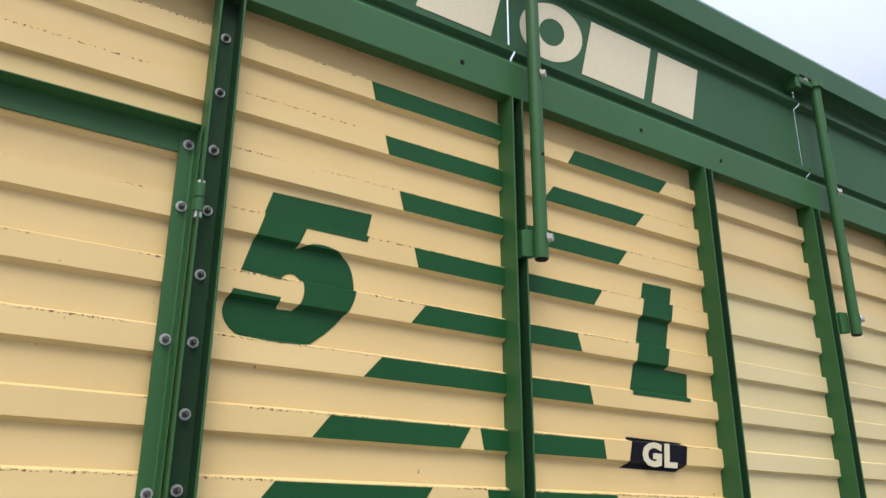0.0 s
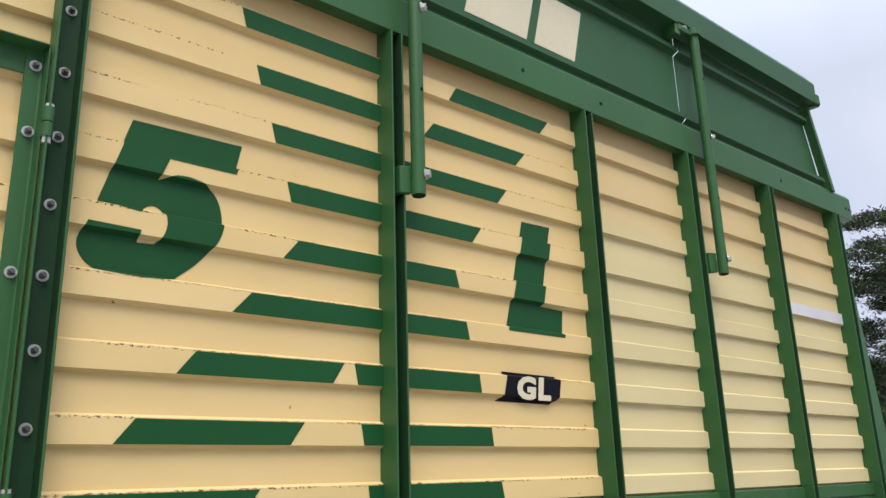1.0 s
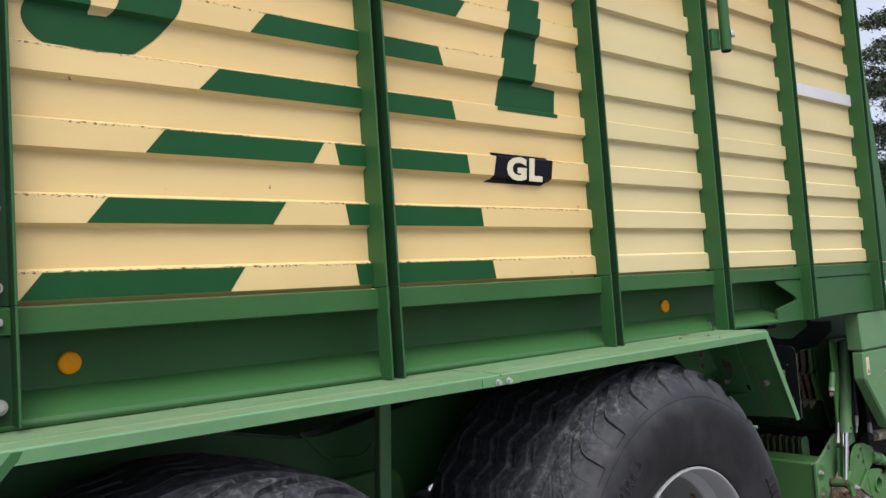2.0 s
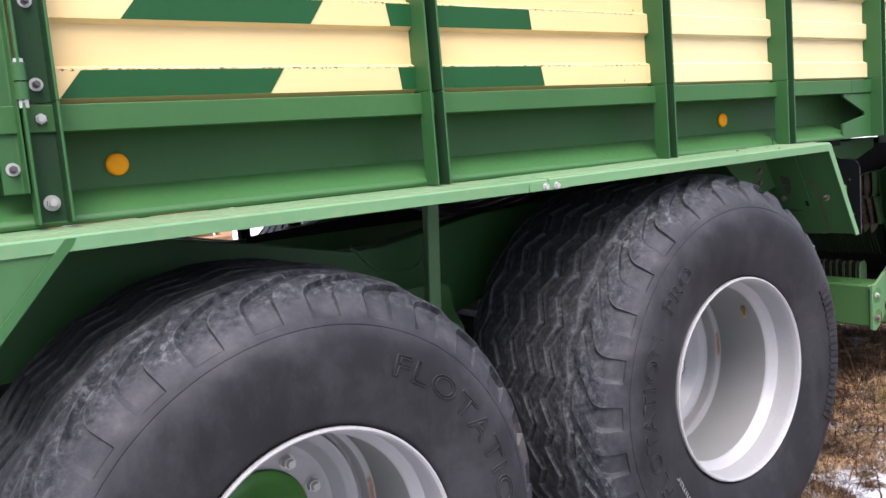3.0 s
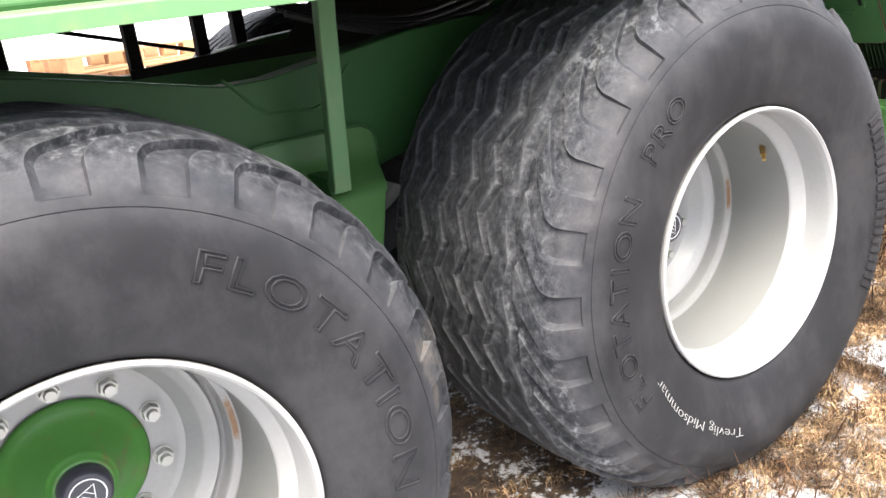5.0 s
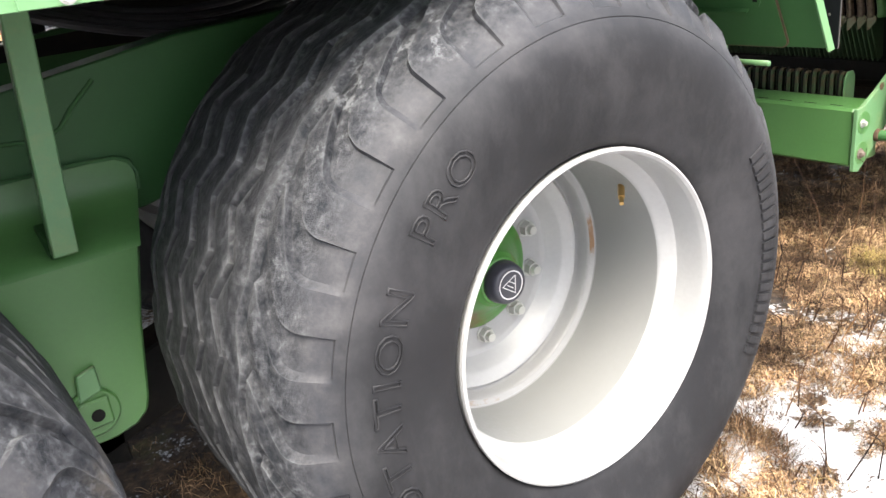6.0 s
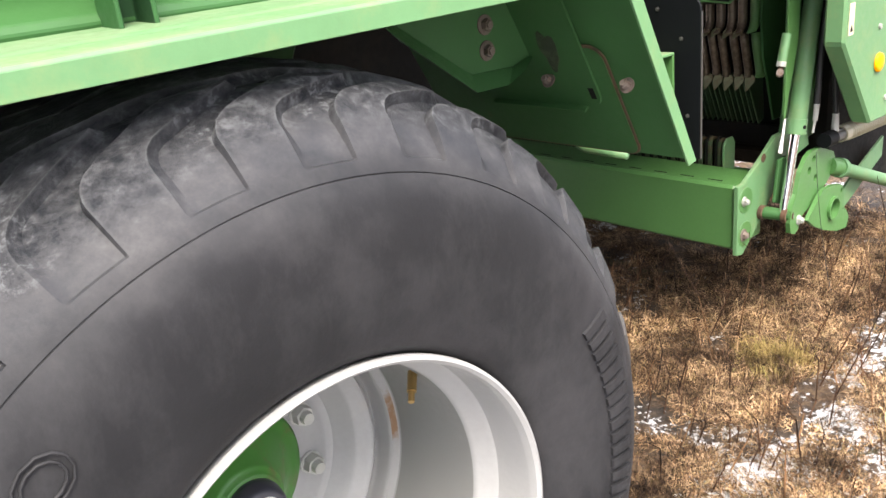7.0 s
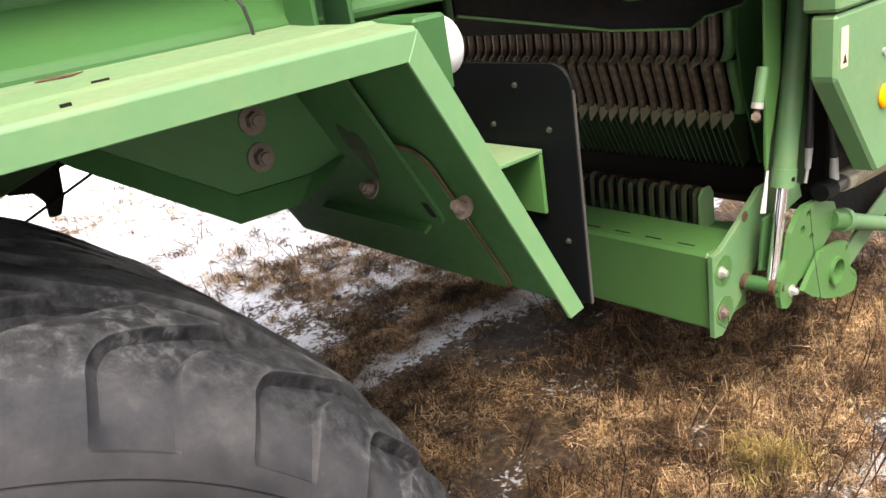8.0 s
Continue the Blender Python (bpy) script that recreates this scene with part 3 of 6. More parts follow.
# ---- ground ----
def ground_height(x, y):
    s = min(1.0, max(0.0, (x - 1.4) / 1.9))
    base = -0.11 + 0.10 * s * s * (3 - 2 * s)
    bumps = 0.022 * noise.noise((x * 1.3, y * 1.3, 0)) + 0.014 * noise.noise((x * 4.1, y * 4.1, 3)) + 0.010 * noise.noise((x * 9, y * 9, 7))
    far = min(1.0, max(0.0, (math.hypot(x - 3, y - 3) - 9) / 40))
    return base + bumps + 0.5 * far * noise.noise((x * 0.03, y * 0.03, 1)) - 0.012


def ground_lines(lo, hi, step, reach):
    inner = list(np.arange(lo, hi + step / 2, step))
    out, d = [], step
    while True:
        d *= 1.28
        if (out[-1] if out else 0) + d > reach:
            break
        out.append((out[-1] if out else 0) + d)
    return [lo - o for o in reversed(out)] + inner + [hi + o for o in out]


def build_ground():
    xs, ys = ground_lines(-1.0, 9.0, 0.06, 700), ground_lines(-0.5, 8.5, 0.06, 700)
    verts = [(x, y, ground_height(x, y)) for x in xs for y in ys]
    ny = len(ys)
    faces = [(i * ny + j, (i + 1) * ny + j, (i + 1) * ny + j + 1, i * ny + j + 1) for i in range(len(xs) - 1) for j in range(ny - 1)]
    me = bpy.data.meshes.new("ground")
    me.from_pydata(verts, [], faces)
    me.materials.append(M["ground"])
    me.shade_smooth()
    return tagged(new("ground", me), "rough field with matted dry grass and thin patchy snow", "ground", kind="structure")


build_ground()

# ---- the wagon: side panels, posts and rails ----
wagon = tagged(new("forage_wagon"), "green and cream forage wagon with ribbed sheet sides and twin axles", "wagon")
wagon.matrix_basis = Matrix.Translation((3.0, 4.2, 0.0))

PITCH, RIB_Z, FACE_Y, DEEP_Y = 0.1663, 1.629, 2.95, 2.967
STEPS = ((0.0, FACE_Y), (0.0618, FACE_Y), (0.0690, DEEP_Y), (0.1570, DEEP_Y))


def sheet_y(z):
    """Where the ribbed sheet's outer face lies at the height z."""
    f = (z - RIB_Z) % PITCH
    marks = STEPS + ((PITCH, FACE_Y),)
    for (a, ya), (b, yb) in zip(marks, marks[1:]):
        if a <= f <= b:
            return ya + (yb - ya) * (f - a) / (b - a)
    return FACE_Y


def rib_marks(z0, z1):
    zs = [z0]
    k = math.floor((z0 - RIB_Z) / PITCH) - 1
    while RIB_Z + k * PITCH < z1:
        zs += [RIB_Z + k * PITCH + f for f, _ in STEPS if z0 + 1e-4 < RIB_Z + k * PITCH + f < z1 - 1e-4]
        k += 1
    return zs + [z1]


def dent(x, z):
    """Shallow dents of the sheet."""
    return 0.0015 * noise.noise((x * 3.1, 0.0, z * 5.3)) + 0.0010 * noise.noise((x * 9.0, 5.0, z * 11.0))


def dented_y(x, z):
    """The dented sheet between two creases."""
    k = math.floor((z - RIB_Z) / PITCH)
    marks = [RIB_Z + k * PITCH + f for f, _ in STEPS] + [RIB_Z + (k + 1) * PITCH]
    for a, b in zip(marks, marks[1:]):
        if a <= z <= b:
            u = (z - a) / (b - a)
            return sheet_y(z) + dent(x, a) * (1 - u) + dent(x, b) * u
    return sheet_y(z) + dent(x, z)


def ribbed_panel(x0, x1, z0, z1, mat, label="", name="side_panel"):
    """Ribbed sheet, slightly dented along its length."""
    zs = rib_marks(z0, z1)
    bm = bmesh.new()
    nx = max(2, int((x1 - x0) / 0.06))
    rows = []
    for z in zs:
        row = []
        for i in range(nx + 1):
            x = x0 + (x1 - x0) * i / nx
            row.append(bm.verts.new((x, sheet_y(z) + dent(x, z), z)))
        rows.append(row)
    front = []
    for a, b in zip(rows, rows[1:]):
        for i in range(nx):
            front.append(bm.faces.new((a[i], a[i + 1], b[i + 1], b[i])))
    thicken(bm, 0.003)
    ob = part(name, bm, mat, wagon, label)
    return smooth_by_angle(ob, 20)


POSTS = [(1.172, 1.240), (2.153, 2.200), (3.117, 3.165), (3.838, 3.890), (4.572, 4.618), (5.335, 5.385)]
BAYS = [(1.206, 2.1525), (2.2005, 3.1165), (3.1655, 3.8375), (3.8905, 4.5715), (4.6185, 5.3345)]
tan_label = "tan-cream ribbed sheet with chipped creases"
pale_label = "pale cream sun-faded ribbed sheet"
panels = [ribbed_panel(a, b, 1.611, 3.19, M["cream"] if i < 2 else M["cream_pale"], tan_label if i < 2 else pale_label)
          for i, (a, b) in enumerate(BAYS)]
ribbed_panel(-1.2, 1.204, 2.690, 3.19, M["cream"], tan_label)
door_panel = ribbed_panel(-0.2, 1.150, 1.600, 2.688, M["cream"], tan_label, "door_panel")


def on_sheet(points, mat, name, parent, lift=0.0013, label=""):
    """A painted or stuck shape that follows the ribs: polygon in (x, z)."""
    bm = bmesh.new()
    bm.faces.new([bm.verts.new((x, 0, z)) for x, z in points])
    z0, z1 = min(p[1] for p in points), max(p[1] for p in points)
    for z in rib_marks(z0, z1)[1:-1]:
        bmesh.ops.bisect_plane(bm, geom=bm.verts[:] + bm.edges[:] + bm.faces[:], plane_co=(0, 0, z), plane_no=(0, 0, 1))
    x0, x1 = min(p[0] for p in points), max(p[0] for p in points)
    x = x0 + 0.06
    while x < x1 - 0.01:
        bmesh.ops.bisect_plane(bm, geom=bm.verts[:] + bm.edges[:] + bm.faces[:], plane_co=(x, 0, 0), plane_no=(1, 0, 0))
        x += 0.06
    bmesh.ops.triangulate(bm, faces=bm.faces)
    for v in bm.verts:
        v.co.y = dented_y(v.co.x, v.co.z) - lift
    ex = bmesh.ops.extrude_face_region(bm, geom=bm.faces[:])
    for v in ex["geom"]:
        if isinstance(v, bmesh.types.BMVert):
            v.co.y += 0.0008
    return part(name, bm, mat, parent, label)


# stripes: row from the bottom, x of the ends at the lower and the upper edge
def stripe(row, xl0, xl1, xr0, xr1, owner):
    z0 = RIB_Z + row * PITCH + 0.0005
    z1 = z0 + 0.0585
    on_sheet([(xl0, z0), (xr0, z0), (xr1, z1), (xl1, z1)], M["decal"], "stripe", owner)


p1, p2 = panels[0], panels[1]
EDGE, NEXT = 2.1522, 2.2008
for row, xl0, xl1, xr0, xr1 in (
        (8, 1.678, 1.663, EDGE, EDGE), (7, 1.730, 1.715, EDGE, EDGE), (6, 1.783, 1.768, EDGE, EDGE), (5, 1.837, 1.822, EDGE, EDGE),
        (4, 1.815, 1.864, EDGE, EDGE), (3, 1.671, 1.726, EDGE, EDGE), (2, 1.532, 1.581, 1.980, 2.018), (2, 2.064, 2.052, EDGE, EDGE),
        (1, 1.395, 1.443, 1.851, 1.892), (1, 2.085, 2.075, EDGE, EDGE), (0, 1.254, 1.302, 1.726, 1.767), (0, 2.106, 2.098, EDGE, EDGE)):
    stripe(row, xl0, xl1, xr0, xr1, p1)
for row, xl0, xl1, xr0, xr1 in (
        (8, 2.446, 2.482, 2.908, 2.957), (7, 2.326, 2.373, 2.762, 2.816), (6, NEXT, NEXT, 2.660, 2.709), (5, NEXT, NEXT, 2.530, 2.575),
        (4, NEXT, NEXT, 2.465, 2.448), (3, NEXT, NEXT, 2.502, 2.490), (2, NEXT, NEXT, 2.545, 2.538), (1, NEXT, NEXT, 2.588, 2.581),
        (0, NEXT, NEXT, 2.625, 2.614)):
    stripe(row, xl0, xl1, xr0, xr1, p2)


def arc(cx, cz, rx, rz, a0, a1, n, slant=0.0):
    out = []
    for i in range(n + 1):
        a = radians(a0 + (a1 - a0) * i / n)
        z = cz + rz * math.sin(a)
        out.append((cx + rx * math.cos(a) + slant * (z - cz), z))
    return out


# the figure 5: top bar, stem, bowl with an open counter
def flowing(points, n=5):
    """A smooth line through points."""
    pts = [Vector(p) for p in points]
    ext = [2 * pts[0] - pts[1]] + pts + [2 * pts[-1] - pts[-2]]
    out = []
    for i in range(1, len(ext) - 2):
        a, b, c, d = ext[i - 1:i + 3]
        for k in range(n):
            t = k / n
            out.append(tuple(0.5 * (2 * b + (c - a) * t + (2 * a - 5 * b + 4 * c - d) * t * t + (3 * b - a - 3 * c + d) * t ** 3)))
    return out + [tuple(pts[-1])]


five = [(1.388, 2.594), (1.688, 2.597), (1.668, 2.505), (1.484, 2.506), (1.462, 2.448)]
five += flowing([(1.505, 2.466), (1.547, 2.467), (1.600, 2.452), (1.628, 2.418), (1.639, 2.363), (1.630, 2.320), (1.611, 2.286), (1.570, 2.240), (1.520, 2.198)])
five += flowing([(1.490, 2.191), (1.440, 2.189), (1.360, 2.191), (1.318, 2.200), (1.289, 2.228), (1.281, 2.262), (1.298, 2.308)]) + [(1.424, 2.305), (1.420, 2.276)]
five += arc(1.450, 2.325, 0.037, 0.052, -65, 150, 12, 0.10)
five += [(1.318, 2.362)]
on_sheet(five, M["decal"], "figure_five", p1)
on_sheet([(2.795, 2.589), (2.944, 2.592), (2.868, 2.283), (2.985, 2.279), (2.972, 2.177), (2.684, 2.178)], M["decal"], "letter_l", p2)
sticker = on_sheet([(2.612, 1.940), (2.876, 1.937), (2.900, 1.948), (2.916, 1.952), (2.930, 2.025), (2.916, 2.028), (2.914, 2.035), (2.652, 2.039), (2.654, 2.030), (2.664, 2.025), (2.645, 1.953)], M["navy"], "sticker", p2,
                   label="dark navy sticker with cream letters")
on_sheet([(4.618, RIB_Z + 5 * PITCH + 0.001), (5.334, RIB_Z + 5 * PITCH + 0.001), (5.334, RIB_Z + 5 * PITCH + 0.06), (4.618, RIB_Z + 5 * PITCH + 0.06)],
         M["white_strip"], "white_strip", panels[4], label="bare white rib")


def text_bm(body, size, bold=0.018, spacing=1.0):
    """The outline of a text in the x-z plane, as a flat mesh."""
    cu = bpy.data.curves.new("writing", "FONT")
    cu.body, cu.size, cu.resolution_u = body, size, 3
    cu.offset, cu.fill_mode, cu.space_character = size * bold, "FRONT", spacing
    ob = bpy.data.objects.new("writing", cu)
    scene.collection.objects.link(ob)
    bpy.context.view_layer.update()
    me = bpy.data.meshes.new_from_object(ob.evaluated_get(bpy.context.evaluated_depsgraph_get()))
    bpy.data.objects.remove(ob)
    bm = bmesh.new()
    bm.from_mesh(me)
    bpy.data.meshes.remove(me)
    for f in bm.faces:
        f.smooth = False
    return bm


bm = text_bm("GL", 0.100, 0.050, 1.12)
for v in bm.verts:
    x, z = v.co.x, v.co.y
    v.co = Vector((2.702 + x * 1.26 + 0.12 * z, FACE_Y - 0.0032, 1.953 + z))
bmesh.ops.remove_doubles(bm, verts=bm.verts[:], dist=0.00005)
thicken(bm, 0.001)
part("letters", bm, M["cream_letter"], sticker)


def channel_post(x0, x1, z0, z1, deep):
    """A folded U-channel, open to the outside; between the panels its web lies deep, over the rail it is shallow."""
    t, front, waist = 0.006, 2.888, 1.620

    def ring(back):
        return [(x0, front), (x0 + t, front), (x0 + t, back - t), (x1 - t, back - t), (x1 - t, front), (x1, front), (x1, back), (x0, back)]
    bm = prism(ring(2.946), "z", z0, waist - 0.0005, 0.0015)
    back = 3.010 if deep else 2.946
    up = prism(ring(back), "z", waist, z1, 0.0015)
    if deep:
        box(x0, x1, 2.952, 3.010, z1 + 0.0005, 3.20, bm=up)
    me = bpy.data.meshes.new("upper")
    up.to_mesh(me)
    up.free()
    bm.from_mesh(me)
    bpy.data.meshes.remove(me)
    return bm


posts = []
for i, (a, b) in enumerate(POSTS):
    bottom = (1.375, 1.366, 1.366, 1.366, 1.366, 1.372)[i]
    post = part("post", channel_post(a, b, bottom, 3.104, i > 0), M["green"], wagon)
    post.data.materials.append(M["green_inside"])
    # faces inside the channel get the darker green with shade painted in
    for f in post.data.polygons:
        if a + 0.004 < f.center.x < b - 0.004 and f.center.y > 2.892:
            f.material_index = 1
    posts.append(post)
for k in range(-3, 7):
    placed("bolt", BOLT, posts[0], pose(1.210, 2.940, 2.157 + k * PITCH))
for z in (1.416, 1.588):
    placed("bolt", BOLT_BIG, posts[0], pose(1.209, 2.940, z))
for post, x in zip(posts[1:], (2.179, 3.145, 3.868, 4.598, 5.362)):
    for z in (1.409, 1.582):
        placed("bolt", BOLT_SMALL, post, pose(x - 0.022, 2.915, z, 0, 0, 90) @ pose(0, -0.006, 0))

# lower side rail: a C-section with a broad upper lip and a sloping lower flange
rail = [(2.932, 1.616), (3.06, 1.619), (3.06, 1.372), (2.942, 1.366), (2.939, 1.376), (2.945, 1.386), (3.052, 1.438), (3.052, 1.566), (2.934, 1.560)]
side_rail = part("side_rail", prism(rail, "x", -1.2, 4.40, 0.002), M["green_rail"], wagon)
rail_lip = [(2.932, 1.616), (3.06, 1.619), (3.06, 1.566), (2.934, 1.560)]
part("rail_lip", prism(rail_lip, "x", 4.402, 5.75, 0.002), M["green"], side_rail)
plate = [(4.345, 1.558), (5.75, 1.558), (5.75, 1.368), (4.335, 1.368), (4.335, 1.430), (4.520, 1.462), (4.520, 1.475), (4.350, 1.545)]
part("rail_plate", prism(plate, "y", 2.940, 2.950, 0.001), M["green"], side_rail)


def reflector(x, y, z, r, parent):
    bm = lathe([(0.001, -0.010), (r * 0.80, -0.010), (r * 0.96, -0.007), (r, -0.002), (r, 0.0)], 32, centre=(x, y, z))
    return part("reflector", bm, M["amber"], parent, "round amber reflector", True)


part("rail_web", box(4.402, 5.75, 3.052, 3.060, 1.366, 1.616, 0.001), M["green_rail"], side_rail)
reflector(1.375, 3.051, 1.488, 0.026, side_rail)
reflector(3.645, 3.051, 1.488, 0.026, side_rail)

# upper rail, upper boards and the top rail
beam = [(2.899, 3.105), (2.899, 3.232), (2.912, 3.252), (2.96, 3.252), (2.96, 3.246), (2.916, 3.246), (2.905, 3.230), (2.905, 3.111), (2.95, 3.111), (2.95, 3.105)]
upper_rail = part("upper_rail", prism(beam, "x", -1.2, 5.585, 0.001), M["green"], wagon)
for x in (1.96, 2.78, 3.241, 4.74, 5.515, 5.555):
    part("bolt_hole", rod((x, 2.897, 3.165), (x, 2.900, 3.165), 0.008, segments=14), M["black_dark"], upper_rail)


def board_profile(z0, z1):
    """A pressed board with a step near its lower and upper edge."""
    return sheet([(2.925, z0), (2.925, z0 + 0.035), (2.905, z0 + 0.050), (2.905, z0 + 0.066), (2.935, z0 + 0.080), (2.935, z1 - 0.10), (2.905, z1 - 0.086),
                  (2.905, z1 - 0.070), (2.925, z1 - 0.055), (2.925, z1)], 0.004)


def upper_board(x0, x1, slanted=False):
    bm = prism(board_profile(3.235, 3.72), "x", x0, x1)
    if slanted:
        for v in bm.verts:
            if v.co.x > x1 - 0.01:
                v.co.x += 0.30 * (3.72 - v.co.z)
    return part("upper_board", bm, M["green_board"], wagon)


b0 = upper_board(-1.2, 2.176)
b1 = upper_board(2.186, 3.882)
b2 = upper_board(3.892, 5.165, True)
top = [(2.845, 3.735), (2.845, 3.86), (2.895, 3.93), (3.00, 3.93), (3.00, 3.922), (2.90, 3.922), (2.853, 3.857), (2.853, 3.743), (2.93, 3.735), (2.93, 3.727)]
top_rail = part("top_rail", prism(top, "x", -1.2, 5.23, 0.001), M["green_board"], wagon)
part("end_cap", box(5.20, 5.26, 2.835, 2.94, 3.72, 3.80, 0.012), M["green"], top_rail)
# slanting end strip
strip = [(5.17, 3.74), (5.20, 3.74), (5.375, 3.235), (5.34, 3.235)]
part("end_strip", prism(strip, "y", 2.885, 2.935, 0.002), M["green"], b2)


def letter_block(x0, x1, owner, hole=False):
    """A plain slanting block of a letter's size."""
    z0, z1, s = 3.332, 3.585, 0.27
    if hole:
        cx, cz = (x0 + x1) / 2 + 0.03, (z0 + z1) / 2
        outer = arc(cx, cz, (x1 - x0) / 2, (z1 - z0) / 2, 0, 360, 40, s)[:-1]
        inner = arc(cx, cz, (x1 - x0) / 5, (z1 - z0) / 4.2, 0, 360, 40, s)[:-1]
        bm = bmesh.new()
        o = [bm.verts.new((x, 2.9295, z)) for x, z in outer]
        i = [bm.verts.new((x, 2.9295, z)) for x, z in inner]
        for k in range(40):
            bm.faces.new((o[k], o[(k + 1) % 40], i[(k + 1) % 40], i[k]))
        thicken(bm, 0.0012)
    else:
        w = s * (z1 - z0)
        bm = prism([(x0, z0), (x1, z0), (x1 + w, z1), (x0 + w, z1)], "y", 2.9283, 2.9300)
    part("letter_block", bm, M["cream_letter"], owner)


letter_block(2.89, 3.13, b1)
letter_block(2.52, 2.845, b1)
letter_block(2.205, 2.50, b1, True)
letter_block(1.80, 2.10, b0)
letter_block(1.45, 1.74, b0)


def round_post(x, top_z, clamp):
    p = part("stake_pipe", rod((x, 2.852, 2.535), (x, 2.852, top_z), 0.0225, segments=28), M["green"], wagon)
    smooth_by_angle(p)
    part("pipe_end", rod((x, 2.852, 2.531), (x, 2.852, 2.537), 0.0185, segments=24), M["black_dark"], p)
    for z in (2.602, 3.185):
        placed("bolt", BOLT_SMALL, p, pose(x + 0.014, 2.8345, z, 0, 0, 35) @ Matrix.Scale(1.75, 4))
    for z in (2.885, 3.48):
        part("bolt_hole", rod((x + 0.003, 2.8285, z), (x + 0.003, 2.832, z), 0.006, segments=12), M["black_dark"], p)
    part("clip", prism([(x - 0.045, 2.885), (x - 0.008, 2.872), (x - 0.008, 2.89), (x - 0.045, 2.94)], "z", 2.545, 2.635, 0.003), M["green"], p)
    if clamp:
        bm = lathe([(0.0235, -0.016), (0.034, -0.016), (0.034, 0.016), (0.0235, 0.016)], 28, "z", True, centre=(x, 2.852, top_z - 0.02))
        part("clamp", bm, M["green"], p)
        part("clamp_arm", box(x - 0.13, x - 0.026, 2.845, 2.86, top_z - 0.045, top_z + 0.005, 0.004), M["green"], p)
        part("clamp_plate", box(x - 0.15, x - 0.115, 2.85, 2.935, top_z - 0.07, top_z - 0.005, 0.004), M["green"], p)
        placed("bolt", BOLT_SMALL, p, pose(x - 0.085, 2.845, top_z - 0.02))
    return p


round_post(2.222, 3.742, True)
round_post(3.955, 3.748, True)

# rear door: angle frame, hinges and bolts
door = part("rear_door", prism(sheet([(2.905, 2.70), (2.905, 2.697), (2.945, 2.692), (2.945, 2.630)], 0.004), "x", -0.2, 1.165, 0.001), M["green"], wagon,
            "green angle-steel door frame")
stile = sheet([(1.168, 2.905), (1.166, 2.942), (1.158, 2.945), (1.124, 2.945)], 0.004)
part("stile", prism(stile, "z", 1.44, 2.699, 0.001), M["green"], door)
for z in (2.652, 2.486, 2.156, 1.815, 1.49):
    placed("bolt", BOLT, door, pose(1.146, 2.940, z))
for x in (0.66, 0.25):
    placed("bolt", BOLT, door, pose(x, 2.940, 2.655))
for z in (2.502, 1.660):
    h = part("hinge", rod((1.176, 2.898, z - 0.036), (1.176, 2.898, z - 0.002), 0.0125, segments=18), M["green"], door, "green barrel hinge")
    part("knuckle", rod((1.176, 2.898, z + 0.001), (1.176, 2.898, z + 0.036), 0.0125, segments=18), M["green"], h)
    part("pin_head", rod((1.176, 2.898, z + 0.036), (1.176, 2.898, z + 0.044), 0.010, segments=6), M["zinc"], h)
    part("pin_nut", rod((1.176, 2.898, z - 0.052), (1.176, 2.898, z - 0.036), 0.010, segments=6), M["zinc"], h)
part("door_bottom", prism(sheet([(2.905, 1.56), (2.908, 1.555), (2.945, 1.555), (2.945, 1.625)], 0.004), "x", -0.2, 1.10, 0.001), M["green"], door)

# ---- mudguard with its bolts, flaps, bracket and marker lamp ----
guard_line = [(2.952, 1.3665), (2.905, 1.3640), (2.815, 1.3625), (2.806, 1.3650), (2.790, 1.3650), (2.780, 1.3625), (2.745, 1.3600), (2.728, 1.3590), (2.7245, 1.355), (2.7245, 1.3285)]


def guard(x0, x1, z0, z1):
    """A length of mudguard that climbs from z0 to z1."""
    bm = prism(sheet(guard_line, 0.004), "x", x0, x1, 0.0008)
    for v in bm.verts:
        v.co.z += z0 + (z1 - z0) * (v.co.x - x0) / (x1 - x0)
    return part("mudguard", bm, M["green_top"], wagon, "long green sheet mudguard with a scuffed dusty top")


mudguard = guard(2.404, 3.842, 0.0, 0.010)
guard(-0.7, 2.401, -0.002, -0.001)
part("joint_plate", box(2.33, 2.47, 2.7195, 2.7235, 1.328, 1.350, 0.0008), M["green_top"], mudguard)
for x in (2.385, 2.426):
    placed("bolt", BOLT_SMALL, mudguard, pose(x, 2.7190, 1.338))
part("cable_tie", tube_path([(3.770, 2.9405, 1.414), (3.772, 2.928, 1.420), (3.778, 2.922, 1.405), (3.783, 2.924, 1.385), (3.785, 2.926, 1.372)], 0.0022, 6), M["hose"], mudguard)
part("rust_patch", prism([(3.560, 2.920), (3.59, 2.912), (3.606, 2.928), (3.57, 2.936)], "z", 1.3735, 1.3745), M["rust"], mudguard)
for x, y, s, top in ((3.45, 2.855, 0.02, 1.3730), (3.585, 2.823, 0.022, 1.3735), (3.531, 2.742, 0.012, 1.3702)):
    part("slot", box(x - s / 3, x + s / 3, y - 0.0012, y + 0.0012, 1.362, top), M["black_dark"], mudguard)


def slanted_flap(xa, za, xb, zb, y0, y1, name):
    """A sheet that runs down from the mudguard's end."""
    bm = prism(sheet([(xa, za), (xb, zb)], 0.004), "y", y0, y1, 0.0008)
    return part(name, bm, M["green_worn"], wagon, "sloping green mudguard end sheet")


